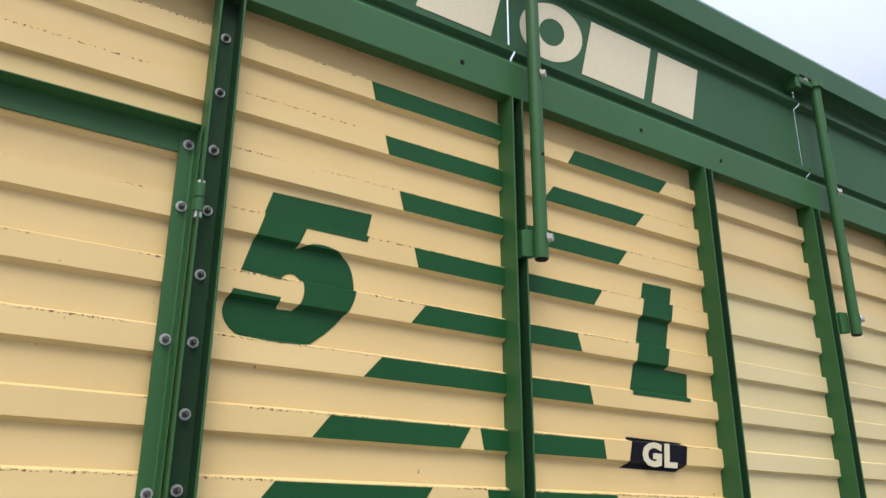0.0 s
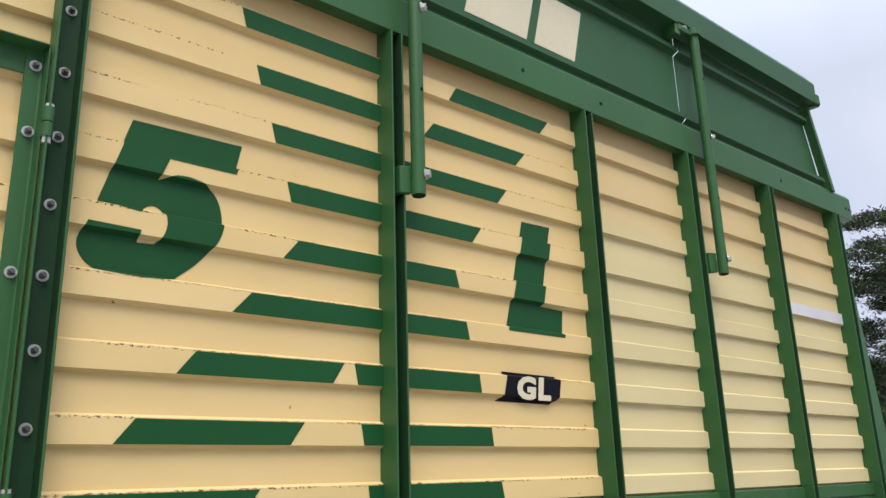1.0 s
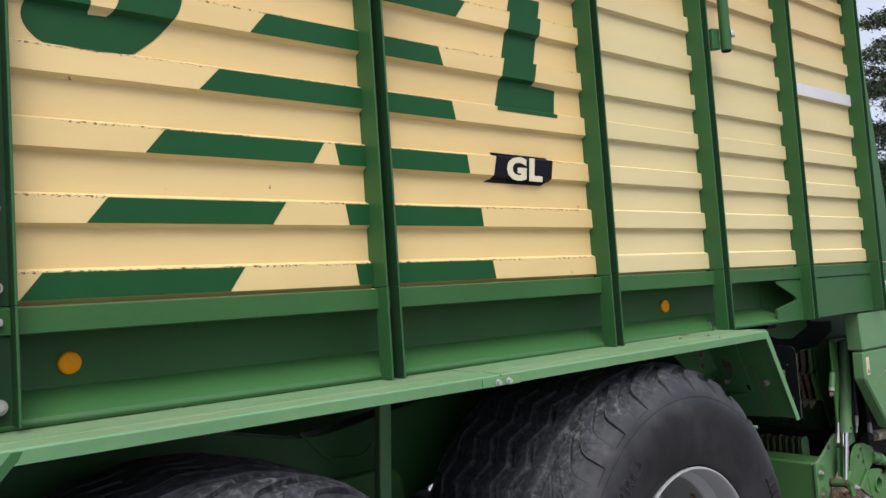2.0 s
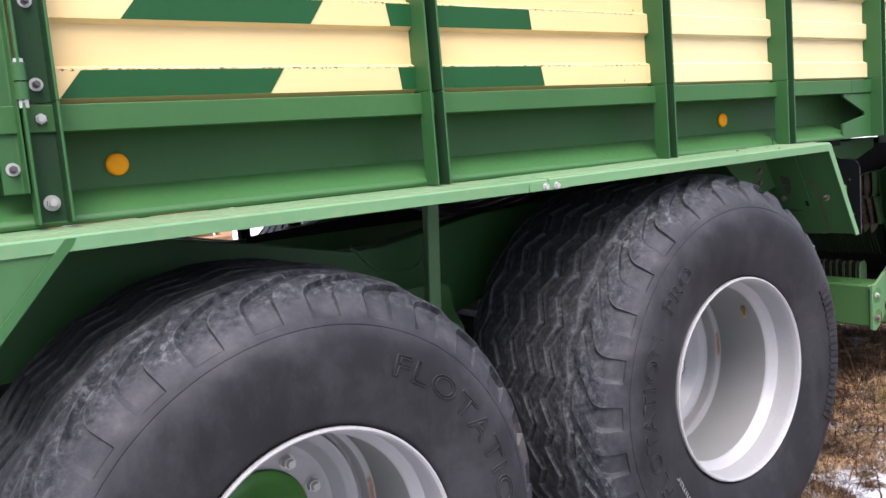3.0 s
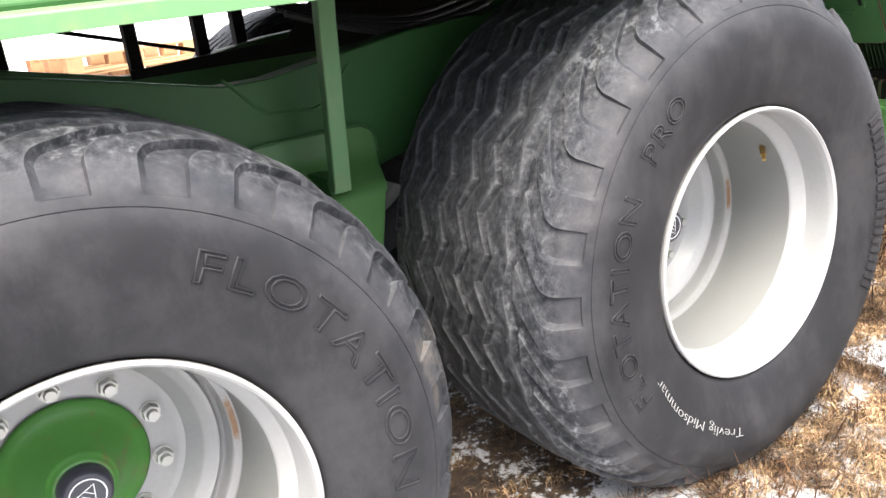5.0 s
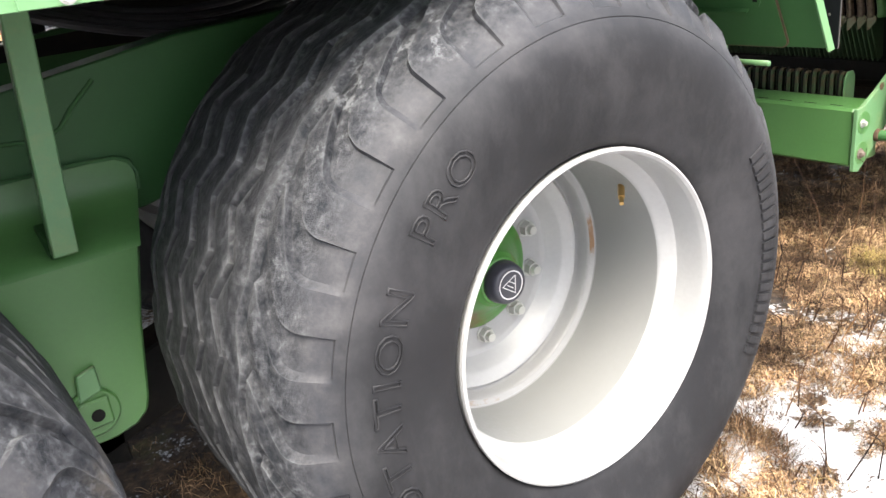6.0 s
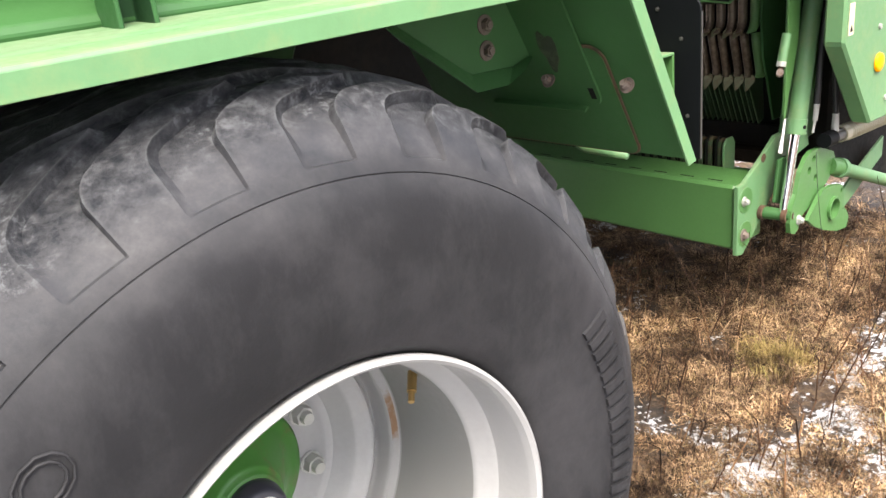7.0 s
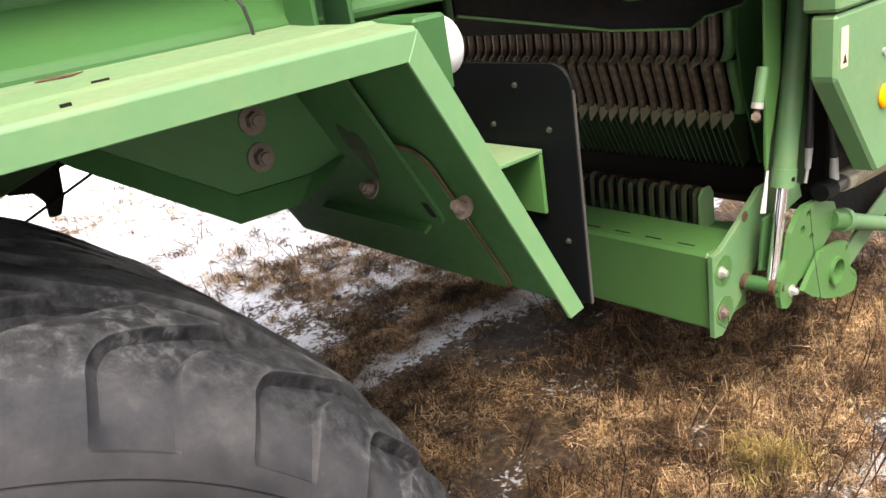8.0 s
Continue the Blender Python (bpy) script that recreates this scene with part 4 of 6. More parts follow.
flap = slanted_flap(3.842, 1.364, 4.031, 1.002, 2.729, 3.36, "front_flap")
lip = [(3.842, 1.366), (4.031, 1.002), (4.006, 0.998), (3.826, 1.338)]
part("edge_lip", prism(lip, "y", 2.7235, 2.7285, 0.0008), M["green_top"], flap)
for y0 in (2.80, 2.89, 3.00, 3.10, 3.20):
    part("slot", prism([(4.0215, 1.0235), (4.0245, 1.0175), (4.0295, 1.0195), (4.0265, 1.0255)], "y", y0, y0 + 0.035), M["rust"], flap)
rear_flap = part("rear_flap", prism([(1.195, 1.352), (0.86, 0.97), (0.2, 0.97), (0.2, 1.352)], "y", 2.729, 2.733, 0.0005), M["green_worn"], wagon, "green mudguard end plate")
part("edge_lip", prism([(1.205, 1.352), (1.195, 1.335), (0.862, 0.955), (0.85, 0.97), (1.185, 1.352)], "y", 2.724, 2.7285, 0.0005), M["green"], rear_flap)

bracket_shape = [(3.56, 1.352), (3.925, 1.352), (3.925, 1.205), (3.862, 1.190), (3.757, 1.194), (3.72, 1.219), (3.60, 1.301)]
bracket = part("guard_bracket", prism(bracket_shape, "y", 3.002, 3.010, 0.0015), M["green_worn"], wagon, "green bracket plate with two rusty bolts")


def folded_strip(inner, outer, y_in, y_out, thick=0.005):
    """A flange bent forward out of a plate: (x, z) along the fold and along its free edge."""
    bm = bmesh.new()
    rows = [[bm.verts.new((x, y + d, z)) for (x, z) in line] for line, y, d in ((inner, y_in, 0), (outer, y_out, 0), (outer, y_out, thick), (inner, y_in, thick))]
    n = len(inner)
    for a, b in zip(rows, rows[1:] + rows[:1]):
        for k in range(n - 1):
            bm.faces.new((a[k], a[k + 1], b[k + 1], b[k]))
    bm.faces.new([r[0] for r in rows])
    bm.faces.new([r[-1] for r in rows])
    return bm


part("flange", folded_strip([(3.56, 1.338), (3.60, 1.301), (3.757, 1.194)], [(3.545, 1.318), (3.585, 1.281), (3.741, 1.168)], 3.001, 2.975), M["green_worn"], bracket)
part("flange_foot", folded_strip([(3.757, 1.194), (3.862, 1.190), (3.925, 1.206)], [(3.741, 1.168), (3.822, 1.166), (3.866, 1.184)], 3.001, 2.975), M["green_worn"], bracket)
for z in (1.275, 1.230):
    placed("bolt", BOLT_RUSTY, bracket, pose(3.798, 3.002, z) @ Matrix.Diagonal((0.85, 0.9, 0.85, 1)))
# stiffening plate on the flap's rear face
tilt = math.degrees(math.atan2(4.031 - 3.842, 1.354 - 1.002))


def on_flap(s, off):
    """A point s metres down the flap, off metres behind it."""
    return (3.842 + 0.473 * s - 0.881 * off, 1.354 - 0.881 * s - 0.473 * off)


def flap_plate(outline, off0, off1):
    """A plate that lies on the flap: outline in (distance down the flap, y)."""
    bm = bmesh.new()
    rings = []
    for off in (off0, off1):
        ring = []
        for d, y in outline:
            x, z = on_flap(d, off)
            ring.append(bm.verts.new((x, y, z)))
        rings.append(ring)
        bm.faces.new(ring)
    n = len(outline)
    for k in range(n):
        bm.faces.new((rings[0][k], rings[0][(k + 1) % n], rings[1][(k + 1) % n], rings[1][k]))
    return bm


def rounded(d0, d1, y0, y1, r_top, r_low):
    """A plate's outline with its two outer corners rounded."""
    top = [(d0 + r_top * (1 - math.sin(radians(a))), y0 + r_top * (1 - math.cos(radians(a)))) for a in range(90, -1, -15)] if r_top else [(d0, y0)]
    low = [(d1 - r_low * (1 - math.sin(radians(a))), y0 + r_low * (1 - math.cos(radians(a)))) for a in range(0, 91, 15)]
    return [(d0, y1)] + top + low + [(d1, y1)]


doubler = part("doubler_plate", flap_plate(rounded(0.150, 0.396, 2.840, 3.355, 0.030, 0.020), 0.002, 0.006), M["green_worn"], flap, "green plate rubbed to bare rust")
part("rust_edge", flap_plate(rounded(0.145, 0.400, 2.835, 3.353, 0.034, 0.024), 0.0015, 0.0042), M["brown_rust"], doubler)
stiffener = part("stiffener", flap_plate(rounded(0.004, 0.284, 2.874, 3.15, 0, 0.034), 0.0065, 0.0115), M["green_worn"], flap, "green plate with a rubbed dark patch")
part("stiffener_lip", flap_plate([(0.279, 2.91), (0.284, 2.91), (0.284, 3.15), (0.279, 3.15)], 0.0117, 0.026), M["green_worn"], stiffener)
bm = bmesh.new()
rim_lo, rim_hi = [], []
for k in range(20):
    a = 2 * math.pi * k / 20
    wob = 1 + 0.18 * math.sin(3 * a + 1) + 0.10 * math.sin(5 * a)
    for row, off in ((rim_lo, 0.0122), (rim_hi, 0.0126)):
        x, z = on_flap(0.152 + 0.042 * wob * math.cos(a), off)
        row.append(bm.verts.new((x, 2.948 + 0.020 * wob * math.sin(a), z)))
bm.faces.new(rim_lo)
bm.faces.new(rim_hi)
for k in range(20):
    bm.faces.new((rim_lo[k], rim_lo[(k + 1) % 20], rim_hi[(k + 1) % 20], rim_hi[k]))
part("rubbed_patch", bm, M["soot"], stiffener)
part("slot", prism([on_flap(0.235, 0.0122), on_flap(0.260, 0.0122), on_flap(0.260, 0.0128), on_flap(0.235, 0.0128)], "y", 2.882, 2.894), M["black_dark"], stiffener)
for y in (2.795, 2.972):
    placed("bolt", BOLT_RUSTY, flap, pose(3.934 - 0.007, y, 1.158 - 0.004, 0, 0, -90) @ pose(0, 0, 0, -tilt, 0, 0) @ Matrix.Diagonal((0.66, 1.0, 0.66, 1)))

corner = [(2.727, 1.0), (2.727, 1.262)] + [(2.757 - 0.03 * math.cos(radians(a)), 1.262 + 0.03 * math.sin(radians(a))) for a in range(15, 91, 15)] + [(3.02, 1.292), (3.02, 1.0)]
RIVET = hex_mesh("rivet", 0.0028, 0.002, 0.0038, 0.0012, 0.002, 0.0, M["nut"])
black_plate = part("splash_plate", prism(corner, "x", 4.047, 4.052, 0.0006), M["black"], wagon, "black plastic splash plate with rounded corner")
part("plate_edge", prism([(2.7250, 1.0), (2.7250, 1.262), (2.7265, 1.262), (2.7265, 1.0)], "x", 4.0475, 4.0510), M["nut"], black_plate)
for y, z in ((2.813, 1.266), (2.765, 1.215), (2.857, 1.216), (2.752, 1.078)):
    placed("bolt", RIVET, black_plate, pose(4.047, y, z, 0, 0, -90))
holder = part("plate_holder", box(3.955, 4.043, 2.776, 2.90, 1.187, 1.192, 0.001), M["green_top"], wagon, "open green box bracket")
part("holder_end", box(4.037, 4.043, 2.776, 2.90, 1.112, 1.1865, 0.001), M["green_low"], holder)
part("holder_back", box(3.975, 4.0365, 2.890, 2.896, 1.112, 1.1865, 0.001), M["green_low"], holder)
for z in (1.165, 1.13):
    placed("bolt", RIVET, holder, pose(4.037, 2.835, z, 0, 0, -90))

lamp = part("marker_lamp", lathe([(0.001, -0.012), (0.027, -0.012), (0.0315, -0.008), (0.0325, 0.0), (0.0315, 0.010), (0.027, 0.0145), (0.001, 0.016)], 28, "x", centre=(3.936, 2.812, 1.332)), M["white"], wagon,
            "white round marker lamp", True)
part("lamp_base", box(3.880, 3.924, 2.775, 2.86, 1.290, 1.370, 0.004), M["green"], lamp)

hook_rod = tube_path([(4.300, 3.070, 0.900), (4.318, 3.160, 0.896), (4.328, 3.215, 0.894), (4.332, 3.235, 0.898), (4.333, 3.242, 0.912), (4.333, 3.242, 0.95), (4.333, 3.242, 1.36)], 0.0085, 12)
part("hook_rod", hook_rod, M["green_top"], wagon, "bent green rod", True)

# ---- chassis behind the wheels ----
girder = [(-0.9, 1.33), (1.36, 1.312), (1.80, 1.235), (2.20, 1.150), (2.32, 1.150), (2.75, 1.215), (3.1, 1.235), (3.3, 1.365), (4.5, 1.365), (4.5, 1.29), (3.74, 1.28), (3.70, 1.20), (3.60, 1.17), (3.15, 0.98), (2.6, 0.86), (1.9, 0.86), (1.4, 0.94), (-0.9, 0.98)]
main_girder = part("main_girder", prism(girder, "y", 3.50, 3.60, 0.004), M["green"], wagon, "green main girder dipping over the bogie")
part("main_girder", prism([(x, z) for x, z in girder], "y", 4.50, 4.60, 0.004), M["green"], wagon, "green main girder dipping over the bogie")
hanger = [(2.00, 0.836), (2.530, 0.836), (2.495, 0.674), (2.468, 0.500), (2.458, 0.466), (2.430, 0.443), (2.385, 0.432), (2.25, 0.432), (2.20, 0.45), (2.17, 0.50)]
bogie_hanger = part("bogie_hanger", prism(hanger, "y", 3.335, 3.60, 0.006), M["green_low"], wagon, "green bogie hanger box with weld lines")
# its shoulder leans back against the girder
bm = bmesh.new()
rows = []
for x0, x1, y, z in ((2.02, 2.530, 3.335, 0.830), (2.03, 2.535, 3.345, 0.846), (2.06, 2.550, 3.385, 0.864), (2.10, 2.568, 3.435, 0.884), (2.15, 2.583, 3.468, 0.912),
                     (2.178, 2.590, 3.479, 0.945), (2.205, 2.580, 3.482, 0.975), (2.245, 2.555, 3.483, 0.986)):
    rows.append([bm.verts.new((x0 + (x1 - x0) * k / 6, y, z)) for k in range(7)])
for a, b in zip(rows, rows[1:]):
    for k in range(6):
        bm.faces.new((a[k], a[k + 1], b[k + 1], b[k]))
ex = bmesh.ops.extrude_face_region(bm, geom=bm.faces[:])
for v in ex["geom"]:
    if isinstance(v, bmesh.types.BMVert):
        v.co.y = 3.55
smooth_by_angle(part("hanger_shoulder", bm, M["green_low"], bogie_hanger), 40)
for pts in ([(2.160, 3.474, 0.905), (2.176, 3.479, 0.945), (2.200, 3.483, 0.974), (2.241, 3.485, 0.987), (2.368, 3.485, 0.989), (2.497, 3.485, 0.990), (2.556, 3.485, 0.986), (2.582, 3.482, 0.972), (2.592, 3.479, 0.945),
             (2.586, 3.468, 0.912)],
            [(2.200, 3.498, 1.165), (2.219, 3.498, 1.150), (2.273, 3.498, 1.088), (2.31, 3.498, 1.062), (2.436, 3.498, 1.052), (2.47, 3.498, 1.068), (2.501, 3.498, 1.103), (2.556, 3.498, 1.152)]):
    part("weld", tube_path(pts, 0.005, 8), M["green_worn"], bogie_hanger)
part("lug", prism([(2.330, 0.545), (2.378, 0.560), (2.378, 0.615), (2.338, 0.605)], "y", 3.318, 3.334, 0.003), M["green_top"], bogie_hanger)
boss = part("pivot_boss", lathe([(0.001, -0.010), (0.050, -0.010), (0.054, -0.006), (0.054, 0.006), (0.001, 0.006)], 32, centre=(2.352, 3.333, 0.512)), M["green_low"], bogie_hanger)
part("pivot_lock", box(2.322, 2.386, 3.314, 3.322, 0.482, 0.545, 0.004), M["green_low"], boss)
part("pivot_hole", rod((2.357, 3.3125, 0.510), (2.357, 3.316, 0.510), 0.014, segments=14), M["black_dark"], boss)
strut = part("strut", prism([(2.396, 1.356), (2.443, 1.356), (2.408, 0.864), (2.361, 0.864)], "y", 3.296, 3.330, 0.003), M["green_top"], wagon, "green flat-bar strut")
part("strut_foot", box(2.361, 2.408, 3.3305, 3.46, 0.852, 0.897, 0.003), M["green"], strut)
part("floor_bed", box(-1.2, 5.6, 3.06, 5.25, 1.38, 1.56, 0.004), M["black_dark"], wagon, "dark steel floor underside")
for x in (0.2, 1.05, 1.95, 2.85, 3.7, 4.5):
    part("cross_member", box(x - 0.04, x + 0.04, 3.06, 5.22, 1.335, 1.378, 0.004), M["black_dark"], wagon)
for hub_x, hub_z in ((1.614, 0.532), (3.184, 0.624)):
    part("axle", box(hub_x - 0.06, hub_x + 0.06, 3.16, 5.05, hub_z - 0.06, hub_z + 0.06, 0.012), M["black_dark"], wagon)
    part("rocker_arm", prism([(hub_x - 0.10, hub_z - 0.09), (hub_x + 0.10, hub_z - 0.09), (2.42, 0.28), (2.42, 0.46), (hub_x + 0.05, hub_z + 0.10), (hub_x - 0.10, hub_z + 0.10)]
                             if hub_x < 2 else [(hub_x + 0.10, hub_z - 0.09), (hub_x + 0.10, hub_z + 0.10), (hub_x - 0.05, hub_z + 0.10), (2.24, 0.46), (2.24, 0.28), (hub_x - 0.10, hub_z - 0.09)],
                             "y", 3.47, 3.58, 0.006), M["black_dark"], wagon)
shield = [(3.66, 1.33), (3.66, 1.215), (3.76, 1.190), (3.92, 1.130), (4.16, 1.050), (4.42, 0.975), (4.42, 1.33)]
part("chassis_plate", prism(shield, "y", 3.61, 3.63, 0.003), M["black_dark"], wagon)
# struts, brake rod and dark sheet on the far side
for x, y in ((1.838, 4.56), (2.266, 4.56), (2.517, 4.56), (2.667, 4.56)):
    part("frame_strut", box(x - 0.022, x + 0.022, y, y + 0.05, 1.05, 1.40, 0.003), M["black_dark"], wagon)
part("brake_rod", rod((1.95, 4.75, 1.355), (2.85, 4.62, 1.10), 0.008, segments=10), M["black_dark"], wagon)
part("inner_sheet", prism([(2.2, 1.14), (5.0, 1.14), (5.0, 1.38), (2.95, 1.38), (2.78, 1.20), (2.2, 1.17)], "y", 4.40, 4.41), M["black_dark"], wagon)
hook = [(3.55, 1.30), (4.02, 1.20), (3.972, 1.047), (3.915, 1.035), (3.905, 0.96), (3.885, 0.915), (3.855, 0.915), (3.858, 0.955), (3.835, 0.99), (3.78, 1.00), (3.74, 1.04), (3.55, 1.06)]
part("brake_lever", prism(hook, "y", 4.38, 4.40, 0.003), M["black_dark"], wagon)
part("brake_rod", rod((3.70, 4.36, 0.895), (4.22, 4.36, 1.092), 0.004, segments=8), M["black_dark"], wagon)
for k in range(4):
    pts = [(2.45 + 0.9 * t, 3.62 + 0.05 * k, 1.30 - 0.10 * math.sin(math.pi * t) + 0.016 * k) for t in [i / 12 for i in range(13)]]
    part("hydraulic_hose", tube_path(pts, 0.010, 8), M["hose"], wagon)

# ---- wheels ----
TYRE_PROFILE = [(0.335, -0.300), (0.3365, -0.322), (0.341, -0.337), (0.347, -0.3455), (0.353, -0.3505), (0.362, -0.3550), (0.380, -0.3610), (0.400, -0.3665), (0.430, -0.3735),
                (0.460, -0.3785), (0.490, -0.3812), (0.515, -0.3808), (0.535, -0.3772), (0.552, -0.3715), (0.564, -0.3660), (0.5704, -0.3620),
                (0.5707, -0.3598), (0.5717, -0.3590), (0.5721, -0.3607), (0.5770, -0.3580), (0.5820, -0.3550)]
CROWN = [(0.0, 0.690), (0.10, 0.690), (0.19, 0.687), (0.25, 0.677), (0.290, 0.657), (0.320, 0.629), (0.338, 0.606), (0.353, 0.585)]


def crown_radius(a):
    return np.interp(a, [c[0] for c in CROWN], [c[1] for c in CROWN])


def step_up(v, lo, hi):
    s = np.clip((v - lo) / (hi - lo), 0, 1)
    return s * s * (3 - 2 * s)


LUGS = 27
GROOVES = (-0.228, -0.143, -0.062, 0.020, 0.103, 0.186)


def tyre_mesh():
    """Flotation tyre: zigzag ribs, hooked pockets between worn shoulder lugs, smooth bulging walls, pressed flat on the ground."""
    tread_y = [g + d for g in GROOVES for d in (-0.040, -0.030, -0.020, -0.009, -0.005, 0.004, 0.010, 0.018, 0.027, 0.036)]
    tread_y = sorted(y for y in tread_y + [0.226, 0.233] if -0.2395 < y)
    shoulder = [0.2445 + 0.0063 * k for k in range(17)] + [0.3490, 0.3510, 0.353]
    near = list(TYRE_PROFILE) + [(float(crown_radius(a)), -a) for a in reversed(shoulder)]
    far = [(r, -y) for r, y in reversed(near)]
    prof = np.array(near + [(float(crown_radius(abs(y))), y) for y in tread_y] + far)
    phases = np.array([0.0, 0.018, 0.06, 0.13, 0.20, 0.28, 0.36, 0.43, 0.47, 0.50, 0.515, 0.56, 0.64, 0.72, 0.80, 0.88, 0.94, 0.985])
    turn = (np.arange(LUGS)[:, None] + phases[None, :]).reshape(-1)
    nt, npf = len(turn), len(prof)
    P, R = np.meshgrid(turn, prof[:, 0], indexing="ij")
    Y = np.meshgrid(turn, prof[:, 1], indexing="ij")[1]
    a, p = np.abs(Y), np.mod(P, 1.0)
    tread = (R > 0.5835).astype(float)
    tangent = np.gradient(prof, axis=0)
    tangent /= np.linalg.norm(tangent, axis=1)[:, None]
    n_r, n_y = tangent[:, 1][None, :], -tangent[:, 0][None, :]
    # grooves: a steep wall towards the near side, a worn sloping one opposite
    cut = np.zeros_like(R)
    for g in GROOVES:
        v = np.interp(Y - g, [-0.009, -0.005, 0.004, 0.018], [0, 1, 1, 0])
        cut = np.maximum(cut, 0.016 * v * (a < 0.2405))
    # hooked pockets: an undercut-looking sharp edge first, a broader worn slope at the end
    pocket = np.interp(p, [0.0, 0.018, 0.43, 0.50, 0.515, 1.0], [0, 1, 1, 0.25, 0, 0])
    deep = np.interp(a, [0.228, 0.238, 0.29, 0.335, 0.3490, 0.3510], [0.0, 0.017, 0.018, 0.009, 0.005, 0.0])
    cut = np.maximum(cut, pocket * deep * tread)
    rnd = np.sin(P * 1.73 + Y * 31) * np.sin(P * 2.9 - Y * 47)
    worn = cut * (0.84 + 0.16 * rnd) + 0.0018 * (rnd + 0.6 * np.sin(P * 5.1 + Y * 90)) * tread * step_up(R, 0.62, 0.67)
    zig = np.where(p < 0.56, 1 - 2 * p / 0.56, -1 + 2 * (p - 0.56) / 0.44) * 0.0215
    zig = zig * (1 - 0.85 * step_up(a, 0.16, 0.245)) * (a < 0.26) * tread
    lean = np.interp(a, [0.0, 0.226, 0.245, 0.260, 0.274, 0.286, 0.297, 0.310, 0.36], [-0.98, -0.98, -0.84, -0.62, -0.38, -0.17, -0.05, 0.0, 0.0])
    lean = np.where(R > 0.5835, lean, 0.0)
    radial = R - worn * n_r
    Yn = Y - worn * n_y + zig
    T = (P + lean) / LUGS * 2 * np.pi
    low = np.mod(T - 1.5 * np.pi + np.pi, 2 * np.pi) - np.pi
    Yn = Yn * (1.0 + 0.035 * np.exp(-(low / 0.5) ** 2) * np.exp(-((R - 0.52) / 0.1) ** 2))
    X, Z = radial * np.cos(T), radial * np.sin(T)
    verts = np.stack([X, Yn, Z], -1).reshape(-1, 3)
    i, j = np.meshgrid(np.arange(nt), np.arange(npf - 1), indexing="ij")
    i2 = (i + 1) % nt
    faces = np.stack([i * npf + j, i * npf + j + 1, i2 * npf + j + 1, i2 * npf + j], -1).reshape(-1, 4)
    return verts, faces.tolist()


def tyre_object(turned):
    """The tyre turned on its rim by some degrees, its lowest part pressed flat."""
    verts, faces = tyre_mesh()
    c, s = math.cos(radians(turned)), math.sin(radians(turned))
    x, z = verts[:, 0] * c - verts[:, 2] * s, verts[:, 0] * s + verts[:, 2] * c
    z = np.where(z < -0.640, -0.640 + (z + 0.640) * 0.06, z)
    me = bpy.data.meshes.new("tyre")
    me.from_pydata(np.stack([x, verts[:, 1], z], -1).tolist(), [], faces)
    me.materials.append(M["rubber"])
    me.shade_smooth()
    me.set_sharp_from_angle(angle=radians(28))
    return me


def wall_y(r, a):
    """The tyre wall's outer face at a radius and angle, on the near side."""
    low = (a - 1.5 * math.pi + math.pi) % (2 * math.pi) - math.pi
    swell = 1.0 + 0.035 * math.exp(-(low / 0.5) ** 2) * math.exp(-((r - 0.52) / 0.1) ** 2)
    for (r0, y0), (r1, y1) in zip(TYRE_PROFILE, TYRE_PROFILE[1:]):
        if r0 <= r <= r1:
            return (y0 + (y1 - y0) * (r - r0) / (r1 - r0)) * swell
    return -0.39


def wall_blocks(a0, a1, count, r0, r1):
    """Plain raised bars of letter size that follow the tyre wall between two angles."""
    bm = bmesh.new()
    width = (a1 - a0) / count
    for k in range(count):
        s, e = a0 + width * (k + 0.16), a0 + width * (k + 0.80)
        n, m = 5, 4
        grid = [[bm.verts.new((q * math.cos(a), wall_y(q, a) - 0.0055, q * math.sin(a)))
                 for a in [s + (e - s) * i / n + 0.25 * (e - s) * (q - r0) / (r1 - r0) for i in range(n + 1)]]
                for q in [r0 + (r1 - r0) * t / m for t in range(m + 1)]]
        for lo, hi in zip(grid, grid[1:]):
            for i in range(n):
                bm.faces.new((lo[i], lo[i + 1], hi[i + 1], hi[i]))
    return thicken(bm, 0.010)


RIM_PROFILE = [(0.334, -0.318), (0.338, -0.338), (0.3412, -0.347), (0.3402, -0.354), (0.3355, -0.3560), (0.3305, -0.351), (0.3275, -0.338), (0.3258, -0.285), (0.3243, -0.273),
               (0.3215, -0.270), (0.3180, -0.265), (0.3020, -0.243), (0.3007, -0.238), (0.3005, -0.232), (0.3030, -0.060), (0.3020, -0.046), (0.2900, -0.042), (0.2868, -0.041),
               (0.2848, -0.037), (0.2835, -0.006), (0.2810, 0.000), (0.2735, 0.000), (0.2710, -0.009), (0.267, -0.0125), (0.260, -0.010), (0.240, 0.004), (0.222, 0.026), (0.212, 0.037), (0.200, 0.041), (0.140, 0.044), (0.05, 0.044), (0.05, 0.060),
               (0.27, 0.060), (0.310, 0.02), (0.314, 0.30), (0.330, 0.32), (0.340, 0.345), (0.344, 0.330), (0.334, 0.29), (0.330, 0.02), (0.331, -0.24)]


def held(profile, lead=0.004):
    """Adds rings close to the ends of the long straight stretches, so that they stay flat and their edges crisp."""
    out = []
    for (r0, a0), (r1, a1) in zip(profile, profile[1:] + profile[:1]):
        out.append((r0, a0))
        long = math.hypot(r1 - r0, a1 - a0)
        if long > 3 * lead:
            for s in (lead / long, 1 - lead / long):
                out.append((r0 + (r1 - r0) * s, a0 + (a1 - a0) * s))
    return out


